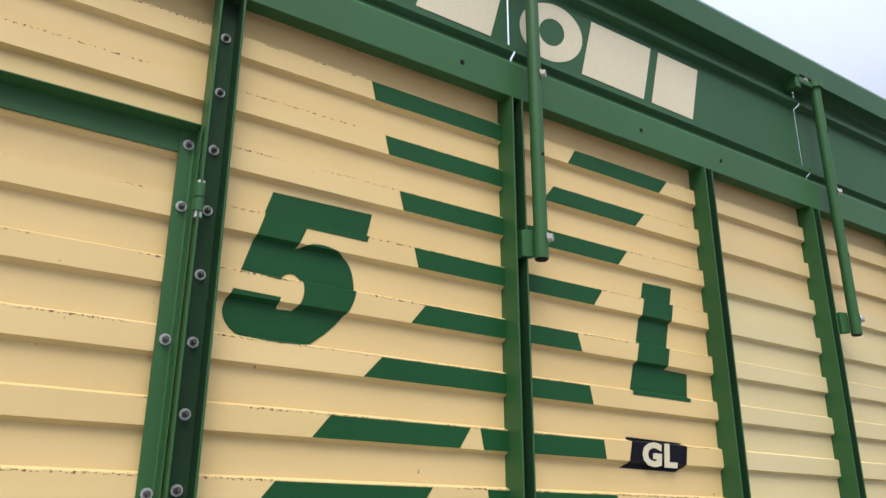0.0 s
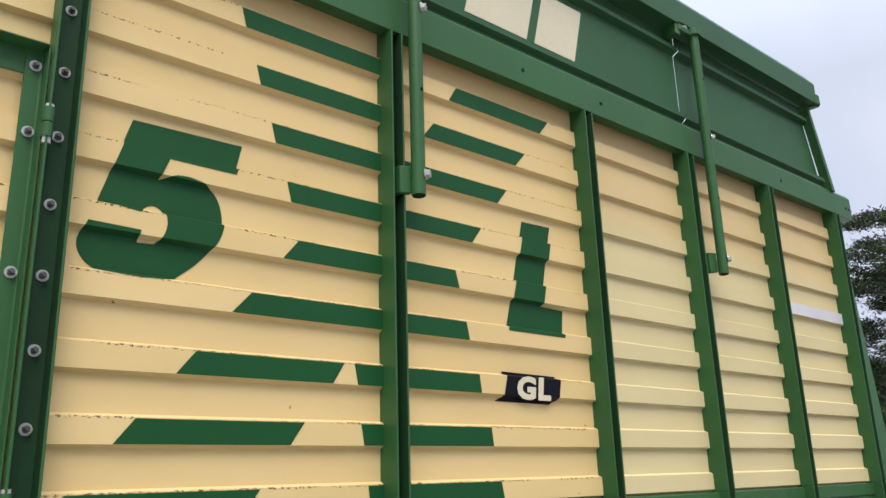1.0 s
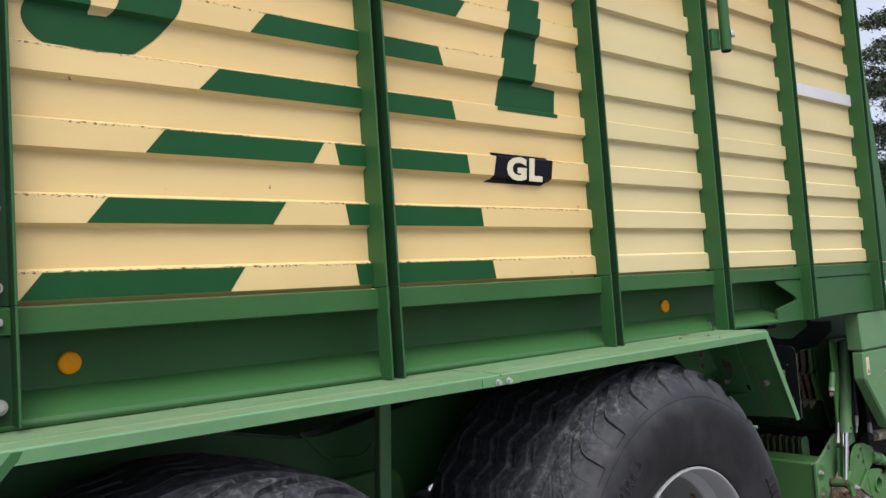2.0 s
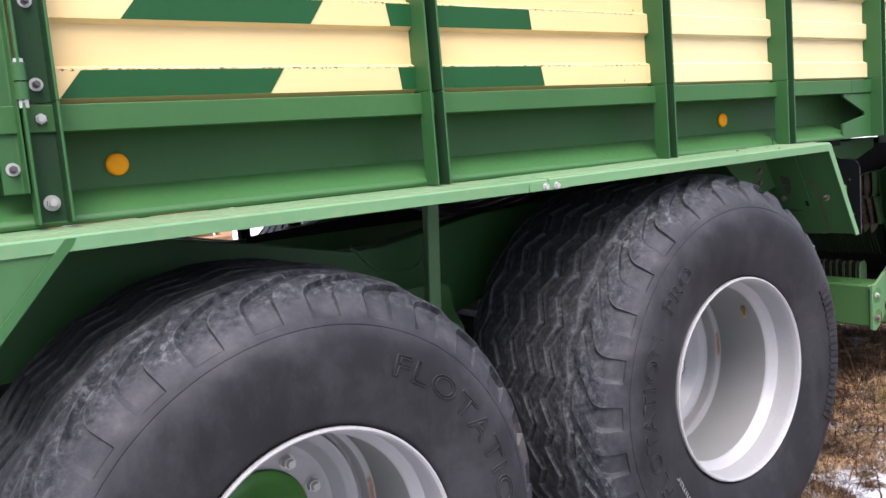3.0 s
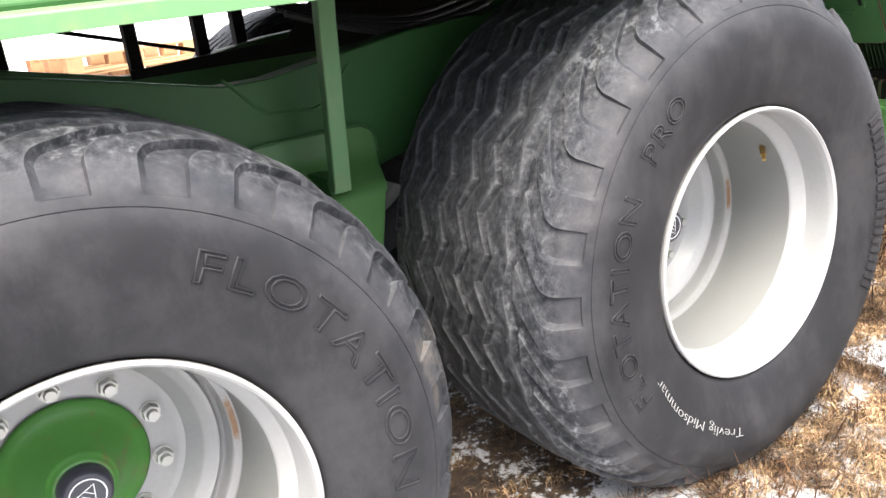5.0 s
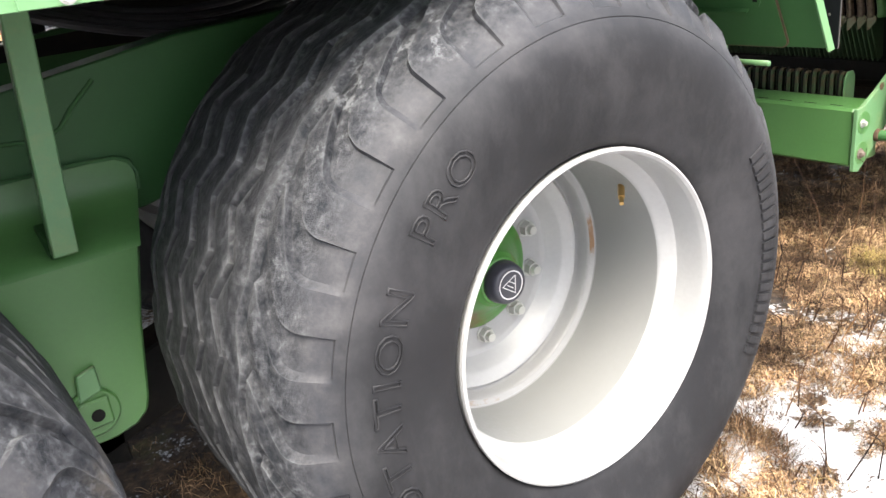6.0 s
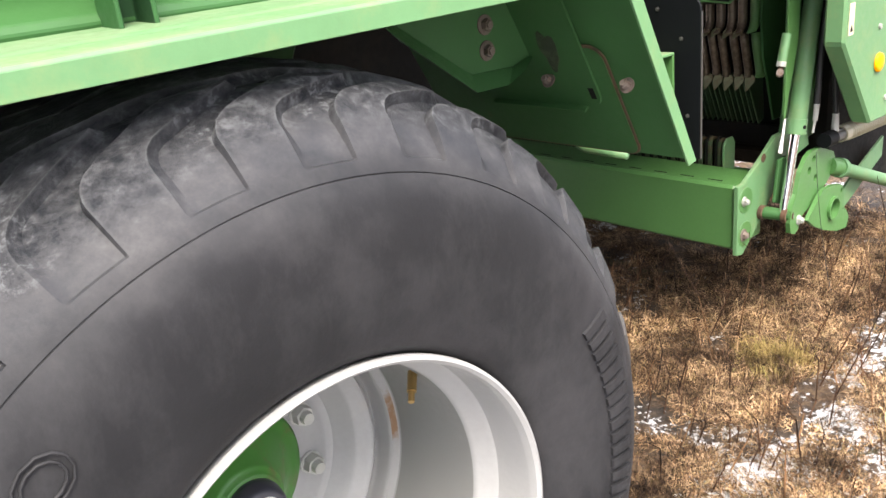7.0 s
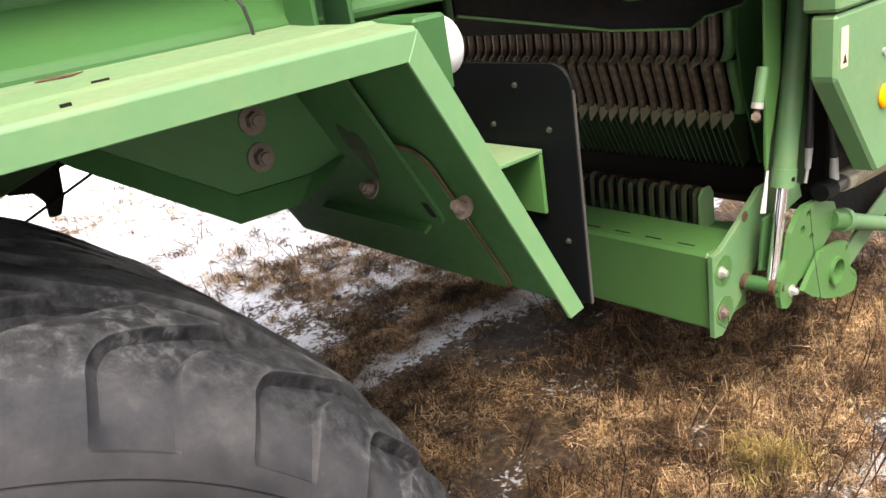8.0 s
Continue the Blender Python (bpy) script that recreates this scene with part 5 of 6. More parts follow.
HUB_PROFILE = [(0.001, 0.046), (0.140, 0.046), (0.141, 0.036), (0.136, 0.030), (0.122, 0.026), (0.105, 0.014), (0.088, -0.004), (0.074, -0.020), (0.066, -0.034), (0.062, -0.040),
               (0.058, -0.041), (0.056, -0.048), (0.052, -0.050), (0.001, -0.050)]
CAP_PROFILE = [(0.001, -0.045), (0.049, -0.045), (0.050, -0.060), (0.047, -0.076), (0.042, -0.083), (0.038, -0.0845), (0.001, -0.0845)]
WHEEL_NUT = hex_mesh("wheel_nut", 0.0185, 0.018, 0.021, 0.004, 0.0125, 0.012, M["zinc"])


def wheel_meshes():
    out = {}
    out["wheel"] = mesh_from("wheel", lathe(held(RIM_PROFILE), 120, closed=True), M["rim"], True)
    out["wheel"].set_sharp_from_angle(angle=radians(26))
    out["wheel"].materials.append(M["barrel"])
    for f in out["wheel"].polygons:
        if -0.237 < f.center.y < -0.050 and math.hypot(f.center.x, f.center.z) < 0.312:
            f.material_index = 1
    out["hub"] = mesh_from("hub", lathe(HUB_PROFILE, 56), M["hub_green"], True)
    out["hub_cap"] = mesh_from("hub_cap", lathe(CAP_PROFILE, 48), M["cap"], True)
    bm = lathe([(0.031, -0.0843), (0.0335, -0.0843), (0.0335, -0.0852), (0.031, -0.0852)], 40, closed=True)
    out["cap_ring"] = mesh_from("cap_ring", bm, M["white"])
    bm = bmesh.new()
    for k in range(3):
        a, b = radians(90 + 120 * k), radians(210 + 120 * k)
        rod((0.024 * math.cos(a), -0.0848, 0.024 * math.sin(a)), (0.024 * math.cos(b), -0.0848, 0.024 * math.sin(b)), 0.0010, segments=6, bm=bm)
    for z in (-0.004, 0.006):
        rod((-0.010, -0.0848, z), (0.010, -0.0848, z), 0.0010, segments=6, bm=bm)
    out["cap_mark"] = mesh_from("cap_mark", bm, M["white"])
    bm = rod((0, 0, 0), (0, -0.034, 0), 0.0075, segments=12)
    rod((0, -0.034, 0), (0, -0.052, 0), 0.0050, segments=12, bm=bm)
    out["valve"] = mesh_from("valve", bm, M["brass"])
    out["bead_rust"] = mesh_from("bead_rust", lathe([(0.2875, -0.0430), (0.2985, -0.0466), (0.2985, -0.0456), (0.2875, -0.0420)], 90, closed=True), M["ring_wear"])
    return out


WM = wheel_meshes()


def wheel(x, y, z, turn, valve_angle, nut_turn, far=False):
    base = pose(x, y, z, 0, 0, 180 if far else 0)
    rim = new("wheel", WM["wheel"])
    attach(rim, wagon)
    rim.matrix_basis = base
    tagged(rim, "silver-painted steel wheel on a wide flotation tyre")
    placed("tyre", tyre_object(turn), rim, Matrix.Identity(4), "worn black flotation tyre with zigzag ribs")
    placed("hub", WM["hub"], rim, Matrix.Identity(4), "green painted wheel hub")
    if not far:
        placed("ring_face", WM["bead_rust"], rim, Matrix.Identity(4), "worn inner ring")
    placed("hub_cap", WM["hub_cap"], rim, Matrix.Identity(4), "black plastic hub cap")
    if not far:
        placed("cap_ring", WM["cap_ring"], rim, Matrix.Identity(4))
        placed("cap_mark", WM["cap_mark"], rim, pose(0, 0, 0, 0, 35, 0))
        v = radians(valve_angle)
        placed("valve", WM["valve"], rim, pose(0.301 * math.cos(v), -0.195, 0.301 * math.sin(v)) @ Vector((0, -1, 0)).rotation_difference(Vector((-0.75 * math.cos(v), -0.55, -0.75 * math.sin(v)))).to_matrix().to_4x4())
    for k in range(10):
        a = radians(nut_turn + 36 * k)
        placed("wheel_nut", WHEEL_NUT, rim, pose(0.1675 * math.cos(a), 0.044, 0.1675 * math.sin(a), 0, 15 * k, 0))
    return rim


wheel_a = wheel(1.622, 3.035, 0.531, 0.8, 250, 20.0)
wheel_b = wheel(3.181, 3.035, 0.6235, 1.6, 38, 20.0)
wheel(1.622, 5.20, 0.531, 0, 0, 0, True)
wheel(3.181, 5.20, 0.6235, 5, 0, 0, True)
for w, spans in ((wheel_b, ((29, -29, 20, 0.480, 0.534),)),):
    for a0, a1, count, r0, r1 in spans:
        bm = wall_blocks(radians(a0), radians(a1), count, r0, r1)
        ob = placed("raised_lettering", mesh_from("raised_lettering", bm, M["rubber_letter"]), w, Matrix.Identity(4))


def wall_text(body, a0, a1, r0, r1, owner):
    """Raised outline lettering that follows the tyre wall from one angle to another."""
    cu = bpy.data.curves.new("lettering", "FONT")
    cu.body, cu.size, cu.resolution_u = body, 1.0, 3
    cu.fill_mode, cu.bevel_depth, cu.bevel_resolution, cu.space_character = "NONE", 0.022, 1, 1.12
    ob = bpy.data.objects.new("lettering", cu)
    scene.collection.objects.link(ob)
    bpy.context.view_layer.update()
    me = bpy.data.meshes.new_from_object(ob.evaluated_get(bpy.context.evaluated_depsgraph_get()))
    bpy.data.objects.remove(ob)
    bm = bmesh.new()
    bm.from_mesh(me)
    bpy.data.meshes.remove(me)
    lo, hi = min(v.co.x for v in bm.verts), max(v.co.x for v in bm.verts)
    h0, h1 = min(v.co.y for v in bm.verts), max(v.co.y for v in bm.verts)
    for v in bm.verts:
        a = radians(a0 + (a1 - a0) * (v.co.x - lo) / (hi - lo))
        q = r0 + (r1 - r0) * (v.co.y - h0) / (h1 - h0)
        v.co = Vector((q * math.cos(a), wall_y(q, a) - 0.0005 - 0.13 * v.co.z, q * math.sin(a)))
    placed("raised_lettering", mesh_from("raised_lettering", bm, M["rubber_letter"]), owner, Matrix.Identity(4))


wall_text("FLOTATION", 66, -8, 0.468, 0.522, wheel_a)
wall_text("PRO", -15, -34, 0.468, 0.522, wheel_a)
wall_text("FLOTATION", 210, 152, 0.482, 0.534, wheel_b)
wall_text("PRO", 143, 125, 0.480, 0.532, wheel_b)
# chalk writing on the wall of the front tyre
bm = text_bm("Trevlig Midsommar", 0.034, -0.016)
span = max(v.co.x for v in bm.verts)
for v in bm.verts:
    a = radians(257 - 49 * v.co.x / span)
    q = 0.462 - 0.022 * v.co.x / span + v.co.y + 0.003 * math.sin(v.co.x * 45)
    v.co = Vector((q * math.cos(a), wall_y(q, a) - 0.003, q * math.sin(a)))
bmesh.ops.remove_doubles(bm, verts=bm.verts[:], dist=0.00005)
thicken(bm, 0.0012)
placed("chalk_writing", mesh_from("chalk_writing", bm, M["chalk"]), wheel_b, Matrix.Identity(4), "white chalk handwriting")

# ---- front end: frame, covers and pickup ----
part("front_frame", prism([(5.388, 3.10), (5.43, 3.10), (5.63, 1.62), (5.388, 1.62)], "y", 2.925, 2.935, 0.002), M["green"], wagon)
part("front_wall", box(5.45, 5.50, 2.97, 5.30, 1.62, 3.25, 0.004), M["green"], wagon)
part("far_side", box(-1.2, 5.50, 5.36, 5.39, 1.56, 3.80, 0.004), M["cream"], wagon)
part("rear_wall", box(-1.25, -1.21, 2.95, 5.36, 1.40, 3.80, 0.004), M["green"], wagon)
hood = part("front_hood", prism([(5.56, 1.61), (6.5, 1.50), (6.5, 1.62), (6.1, 1.80), (5.74, 1.905), (5.56, 1.92)], "y", 2.99, 3.5, 0.012), M["cream_pale"], wagon, "cream sheet-metal hood")
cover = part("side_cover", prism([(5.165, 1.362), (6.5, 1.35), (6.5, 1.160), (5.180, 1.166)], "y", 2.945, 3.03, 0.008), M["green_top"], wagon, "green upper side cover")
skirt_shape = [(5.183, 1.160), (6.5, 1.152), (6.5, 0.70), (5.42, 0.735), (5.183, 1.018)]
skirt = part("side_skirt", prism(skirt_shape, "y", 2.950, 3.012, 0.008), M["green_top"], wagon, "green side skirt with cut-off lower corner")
reflector(5.440, 2.949, 0.925, 0.030, skirt)
sticker2 = part("warning_sticker", box(5.203, 5.236, 2.9475, 2.9495, 1.040, 1.130), M["cream_letter"], skirt, "pale warning sticker")
part("sticker_mark", prism([(5.210, 1.050), (5.229, 1.050), (5.2195, 1.072)], "y", 2.9465, 2.9473), M["black"], sticker2)
for x, z in ((5.43, 1.035), (5.52, 0.80)):
    part("latch", rod((x, 2.951, z), (x, 2.944, z), 0.009, segments=14), M["zinc"], skirt)
label_plate = part("type_plate", box(5.45, 5.58, 2.9365, 2.9395, 1.455, 1.515, 0.001), M["white"], wagon, "small white type plate with grey bars")
for k in range(4):
    part("writing_bar", box(5.462, 5.462 + (0.09, 0.07, 0.10, 0.05)[k], 2.9352, 2.9360, 1.500 - 0.012 * k, 1.504 - 0.012 * k), M["black_dark"], label_plate)

pick_beam = part("pickup_beam", box(5.075, 5.26, 3.215, 5.15, 0.362, 0.585, 0.010), M["green_low"], wagon, "green pickup cross beam with slotted top")
for k in range(16):
    y = 3.28 + 0.105 * k
    part("slot", box(5.108, 5.113, y, y + 0.050, 0.5846, 0.5862), M["black_dark"], pick_beam)
end_shape = [(5.062, 0.352), (5.10, 0.345), (5.225, 0.440), (5.40, 0.60), (5.40, 0.70), (5.30, 0.70), (5.20, 0.64), (5.10, 0.590), (5.062, 0.588)]
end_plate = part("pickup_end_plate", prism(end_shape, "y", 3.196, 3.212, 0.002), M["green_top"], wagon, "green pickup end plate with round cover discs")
for z, m in ((0.541, BOLT_BIG), (0.425, BOLT_RUSTY)):
    part("disc", lathe([(0.001, -0.0012), (0.042, -0.0012), (0.043, 0.0)], 36, centre=(5.110, 3.196, z - 0.01)), M["green_low"], end_plate)
    placed("bolt", m, end_plate, pose(5.098, 3.195, z - 0.01))
part("rust_patch", lathe([(0.001, -0.001), (0.014, -0.001), (0.016, 0.0)], 7, centre=(5.218, 3.195, 0.646)), M["rust"], end_plate)

# tines on the beam, curved strippers and slats behind
tine_pts = [(5.335 + 0.024 * math.cos(radians(a)), 0.640 + 0.024 * math.sin(radians(a))) for a in range(-10, 200, 21)]
tine_path = [(5.361, 0.53)] + tine_pts + [(5.309, 0.53)]
tine_mesh = mesh_from("tine", prism(sheet(tine_path, 0.008), "y", -0.0065, 0.0065), M["tine"])
# black filler added between the tines to stand for the shade in the gaps
gap_fill_mesh = mesh_from("tine_gap_fill", prism(sheet(tine_path, 0.006), "y", -0.005, 0.005), M["black_dark"])
tine_bar = part("tine_bar", box(5.275, 5.39, 3.30, 5.10, 0.525, 0.548, 0.004), M["green_worn"], wagon, "tine bar with rusty looped tines")
for k in range(44):
    sway = 0.5 * math.sin(7.1 * k) + 0.5 * math.sin(3.3 * k)
    placed("tine", tine_mesh, tine_bar, pose(0.004 * sway, 3.405 + 0.038 * k + 0.002 * sway, 0.005 * math.sin(2.7 * k)))
    placed("tine_gap_fill", gap_fill_mesh, tine_bar, pose(0.003, 3.405 + 0.038 * k + 0.012, 0.003))
# added dark plate, gives the look of shade behind the tines
part("tine_dark_backing", box(5.398, 5.406, 3.40, 5.10, 0.530, 0.624, 0.002), M["black_dark"], tine_bar)
part("end_tine", prism([(5.295, 0.53), (5.368, 0.53), (5.368, 0.645), (5.352, 0.668), (5.315, 0.668), (5.295, 0.645)], "y", 3.377, 3.386, 0.002), M["green_top"], tine_bar)

def band(line, half, lean=0.0):
    """A bulged steel strip: (x, z) down its middle, half its width, lower end drawn to one side."""
    bm = bmesh.new()
    cols = [(-1.0, 0.017), (-0.82, 0.007), (-0.45, 0.0015), (0.0, 0.0), (0.45, 0.0015), (0.82, 0.007), (1.0, 0.017)]
    rows = []
    for x, z in line:
        last = (x, z) == line[-1]
        rows.append([bm.verts.new((x + back, half * c, z - (lean * c if last else 0))) for c, back in cols])
    for a, b in zip(rows, rows[1:]):
        for k in range(len(cols) - 1):
            bm.faces.new((a[k], b[k], b[k + 1], a[k + 1]))
    ex = bmesh.ops.extrude_face_region(bm, geom=bm.faces[:])
    for v in ex["geom"]:
        if isinstance(v, bmesh.types.BMVert):
            v.co.x += 0.003
    bmesh.ops.recalc_face_normals(bm, faces=bm.faces)
    return bm


def leaf(top, tip, half, skew):
    """A small leaf-shaped plate that points down and a little aside."""
    bm = bmesh.new()
    (x0, z0), (x1, z1) = top, tip
    shape = [(-0.55, 0.0), (0.45, 0.0), (1.0, 0.22), (1.0, 0.45), (skew, 1.0), (skew - 0.35, 0.92), (-1.0, 0.40), (-0.95, 0.18)]
    bm.faces.new([bm.verts.new((x0 + (x1 - x0) * t + 0.004 * c * c, half * c, z0 + (z1 - z0) * t)) for c, t in shape])
    ex = bmesh.ops.extrude_face_region(bm, geom=bm.faces[:])
    for v in ex["geom"]:
        if isinstance(v, bmesh.types.BMVert):
            v.co.x += 0.004
    bmesh.ops.recalc_face_normals(bm, faces=bm.faces)
    return bm


upper_line = [(5.366, 1.25), (5.374, 1.14), (5.376, 1.060), (5.370, 1.040), (5.352, 1.022)]
lower_line = [(5.382, 1.020), (5.392, 0.98), (5.410, 0.925), (5.424, 0.880), (5.420, 0.862)]
upper_mesh = mesh_from("upper_stripper", band(upper_line, 0.0150, 0.004), M["strip_steel"], True)
lower_mesh = mesh_from("stripper", band(lower_line, 0.0138), M["strip_steel"], True)
clip_mesh = mesh_from("stripper_clip", leaf((5.364, 1.036), (5.343, 1.006), 0.0165, 0.6), M["rust_green"])
tip_mesh = mesh_from("stripper_tip", leaf((5.432, 0.868), (5.420, 0.812), 0.0185, 0.45), M["rust_green"])
slat_mesh = mesh_from("slat", prism([(5.432, 0.855), (5.522, 0.676), (5.560, 0.690), (5.540, 0.855)], "y", -0.0022, 0.0022), M["slat"])
# plain dark board added for the shaded void behind the strippers
strippers = part("stripper_dark_backing", box(5.575, 5.595, 3.33, 5.15, 0.66, 1.34, 0.004), M["black_dark"], wagon, "row of rusty curved strippers over green slats")
rng = random.Random(31)
for k in range(43):
    y = 3.372 + 0.0406 * k
    bent = rng.uniform(-0.004, 0.004)
    placed("upper_stripper", upper_mesh, strippers, pose(bent, y, 0))
    placed("stripper", lower_mesh, strippers, pose(bent * 0.5, y + rng.uniform(-0.0015, 0.0015), rng.uniform(-0.003, 0.003)))
    placed("stripper_tip", tip_mesh, strippers, pose(bent * 0.5, y - 0.009, rng.uniform(-0.003, 0.003)))
    placed("stripper_clip", clip_mesh, strippers, pose(bent, y, rng.uniform(-0.003, 0.002)))
    for shift in (0.0, 0.020):
        placed("slat", slat_mesh, strippers, pose(rng.uniform(-0.003, 0.003), y + shift, 0))
pickup_side = part("pickup_side", prism([(5.388, 1.36), (6.50, 1.36), (6.50, 0.76), (5.60, 0.70), (5.50, 0.70), (5.44, 0.86), (5.41, 0.93), (5.395, 1.02), (5.388, 1.06)],
                                        "y", 3.304, 3.312, 0.002), M["green"], wagon, "green pickup side sheet with scalloped edge")
for line, lean in ((upper_line, 0.004), (lower_line, 0.0)):
    bm = band(line, 0.0155, lean)
    bmesh.ops.translate(bm, verts=bm.verts, vec=(0.003, 3.3315, 0))
    part("scalloped_edge", bm, M["green_low"], pickup_side, smooth=True)
# added black block: hides the bright view through and shades the ground below
part("dark_backing_block", prism([(5.62, 1.20), (6.5, 1.20), (6.5, 0.22), (6.0, 0.37), (5.62, 0.545)], "y", 3.16, 5.1, 0.01), M["black_dark"], wagon)
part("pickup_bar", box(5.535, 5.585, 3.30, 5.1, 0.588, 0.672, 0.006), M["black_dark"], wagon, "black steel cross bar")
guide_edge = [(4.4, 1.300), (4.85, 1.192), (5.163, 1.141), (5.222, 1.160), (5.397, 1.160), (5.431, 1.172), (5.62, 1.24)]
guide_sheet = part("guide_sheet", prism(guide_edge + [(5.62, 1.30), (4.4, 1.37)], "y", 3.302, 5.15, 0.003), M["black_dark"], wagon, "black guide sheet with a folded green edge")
part("sheet_edge", prism(sheet(guide_edge[:6], 0.006), "y", 3.294, 3.3005, 0.001), M["green_low"], guide_sheet)
part("guide_rib", prism([(4.55, 1.342), (4.80, 1.262), (4.95, 1.250), (5.12, 1.300), (5.12, 1.352)], "y", 3.20, 3.21, 0.002), M["green"], wagon)

# lift cylinder, its channel and the arm
channel_back = [(5.310, 0.80), (5.405, 0.80), (5.405, 1.215), (5.310, 1.215)]
channel = part("lift_channel", prism(channel_back, "y", 3.180, 3.186, 0.001), M["green_worn"], wagon, "green folded channel round the lift cylinder")
leg_shape = [(5.182, 1.206), (5.258, 1.206), (5.256, 1.02), (5.232, 0.93), (5.208, 0.86), (5.194, 0.79), (5.186, 0.79)]
part("channel_leg", prism(leg_shape, "y", 3.116, 3.122, 0.001), M["green_low"], channel)
part("channel_side", prism([(5.184, 3.1225), (5.191, 3.1225), (5.316, 3.1795), (5.309, 3.1795)], "z", 0.80, 1.205, 0.001), M["green_low"], channel)
part("channel_edge", box(5.408, 5.414, 3.112, 3.1795, 0.84, 1.205, 0.001), M["green_low"], channel)
part("channel_top", prism([(5.184, 3.108), (5.407, 3.108), (5.407, 3.1795), (5.310, 3.1795)], "z", 1.207, 1.216, 0.002), M["green_low"], channel)
part("guard_strip", prism([(5.186, 0.788), (5.194, 0.788), (5.186, 0.735), (5.178, 0.680), (5.154, 0.688), (5.172, 0.74)], "y", 3.114, 3.117, 0.0005), M["white"], channel)
cyl_top, cyl_low = Vector((5.360, 3.118, 1.200)), Vector((5.270, 3.118, 0.722))
cyl_dir = (cyl_top - cyl_low).normalized()
cylinder = part("lift_cylinder", rod(cyl_top, cyl_low + cyl_dir * 0.03, 0.0285, segments=32), M["green_top"], wagon, "green hydraulic lift cylinder with chrome rod")
smooth_by_angle(cylinder)
gland = part("gland", rod(cyl_low + cyl_dir * 0.048, cyl_low, 0.0315, segments=32), M["green_top"], cylinder)
smooth_by_angle(gland)
part("gland_hole", rod((5.266, 3.0900, 0.747), (5.266, 3.0855, 0.747), 0.006, segments=14), M["black_dark"], gland)
rod_part = part("piston_rod", rod(cyl_low + Vector((0, 0, 0.004)), (5.216, 3.120, 0.470), 0.0150, segments=24), M["chrome"], cylinder)
smooth_by_angle(rod_part)
part("fitting", rod((5.366, 3.100, 0.745), (5.372, 3.100, 0.800), 0.0080, 0.0100, segments=14), M["pale_fitting"], cylinder, "pale hose fitting")
part("fitting_tail", rod((5.354, 3.100, 0.708), (5.366, 3.100, 0.745), 0.004, segments=10), M["pale_fitting"], cylinder)
rod_eye = part("rod_eye", rod((5.208, 3.196, 0.462), (5.222, 3.098, 0.462), 0.0205, segments=22), M["green_worn"], cylinder)
smooth_by_angle(rod_eye)
part("eye_ring", lathe([(0.0215, -0.010), (0.0270, -0.008), (0.0270, 0.008), (0.0215, 0.010)], 26, closed=True, centre=(5.220, 3.112, 0.462)), M["rust"], cylinder)
part("eye_bolt", rod((5.2235, 3.100, 0.462), (5.226, 3.090, 0.462), 0.0125, segments=16), M["rust"], cylinder)
part("collar_rust", lathe([(0.0215, -0.016), (0.0245, -0.014), (0.0245, 0.0), (0.0215, 0.0)], 22, closed=True, centre=(5.2085, 3.1945, 0.462)), M["rust"], cylinder)
strut_gas = part("gas_strut", rod((5.144, 3.10, 1.055), (5.119, 3.10, 0.978), 0.0135, segments=18), M["green_top"], wagon, "short green damper with zinc end")
smooth_by_angle(strut_gas)
part("strut_ring", rod((5.119, 3.10, 0.978), (5.115, 3.10, 0.964), 0.0140, segments=18), M["pale_fitting"], strut_gas)
part("strut_end", rod((5.115, 3.10, 0.964), (5.108, 3.10, 0.944), 0.0075, segments=12), M["rust"], strut_gas)
part("strut_nut", rod((5.098, 3.094, 0.950), (5.118, 3.104, 0.940), 0.0115, segments=6), M["pale_rust"], strut_gas)

arm_shape = [(5.262, 0.600), (5.300, 0.640), (5.334, 0.652), (5.40, 0.648), (5.500, 0.611), (5.522, 0.576), (5.500, 0.535), (5.451, 0.506), (5.38, 0.465), (5.30, 0.448), (5.276, 0.435), (5.264, 0.402), (5.240, 0.393), (5.212, 0.405), (5.203, 0.440), (5.208, 0.482), (5.240, 0.53)]
arm = part("pickup_arm", holed_plate(arm_shape, [(5.353, 0.622, 0.0125, 0.0115), (5.323, 0.588, 0.0125, 0.0135), (5.371, 0.551, 0.0125, 0.0125)], 3.090, 3.105), M["green_low"], wagon, "green pickup arm plate with holes")
part("arm_back", prism([(5.215, 0.50), (5.29, 0.47), (5.33, 0.60), (5.29, 0.640), (5.235, 0.640)], "y", 3.150, 3.160, 0.002), M["green_worn"], arm)
placed("bolt", BOLT_BIG, arm, pose(5.262, 3.090, 0.437))
lug_plate = [(5.390, 0.505), (5.46, 0.502), (5.525, 0.490), (5.548, 0.478), (5.560, 0.440), (5.567, 0.395), (5.600, 0.370), (5.618, 0.340), (5.600, 0.307), (5.52, 0.318), (5.423, 0.352), (5.34, 0.392), (5.290, 0.428), (5.330, 0.462)]
lug = part("arm_lug", holed_plate(lug_plate, [(5.474, 0.418, 0.034, 0.036), (5.540, 0.464, 0.008, 0.009)], 3.070, 3.084), M["green_low"], arm)
part("lug_ring", lathe([(0.0345, -0.010), (0.042, -0.010), (0.042, 0.030), (0.0345, 0.030)], 32, closed=True, centre=(5.474, 3.070, 0.418)), M["green_low"], lug)
arm_boss = part("arm_boss", rod((5.490, 3.100, 0.560), (5.548, 3.090, 0.540), 0.030, segments=28), M["green_low"], arm)
smooth_by_angle(arm_boss)
collar = part("tube_collar", rod((5.544, 3.090, 0.5415), (5.566, 3.088, 0.534), 0.035, segments=28), M["green_top"], arm)
smooth_by_angle(collar)
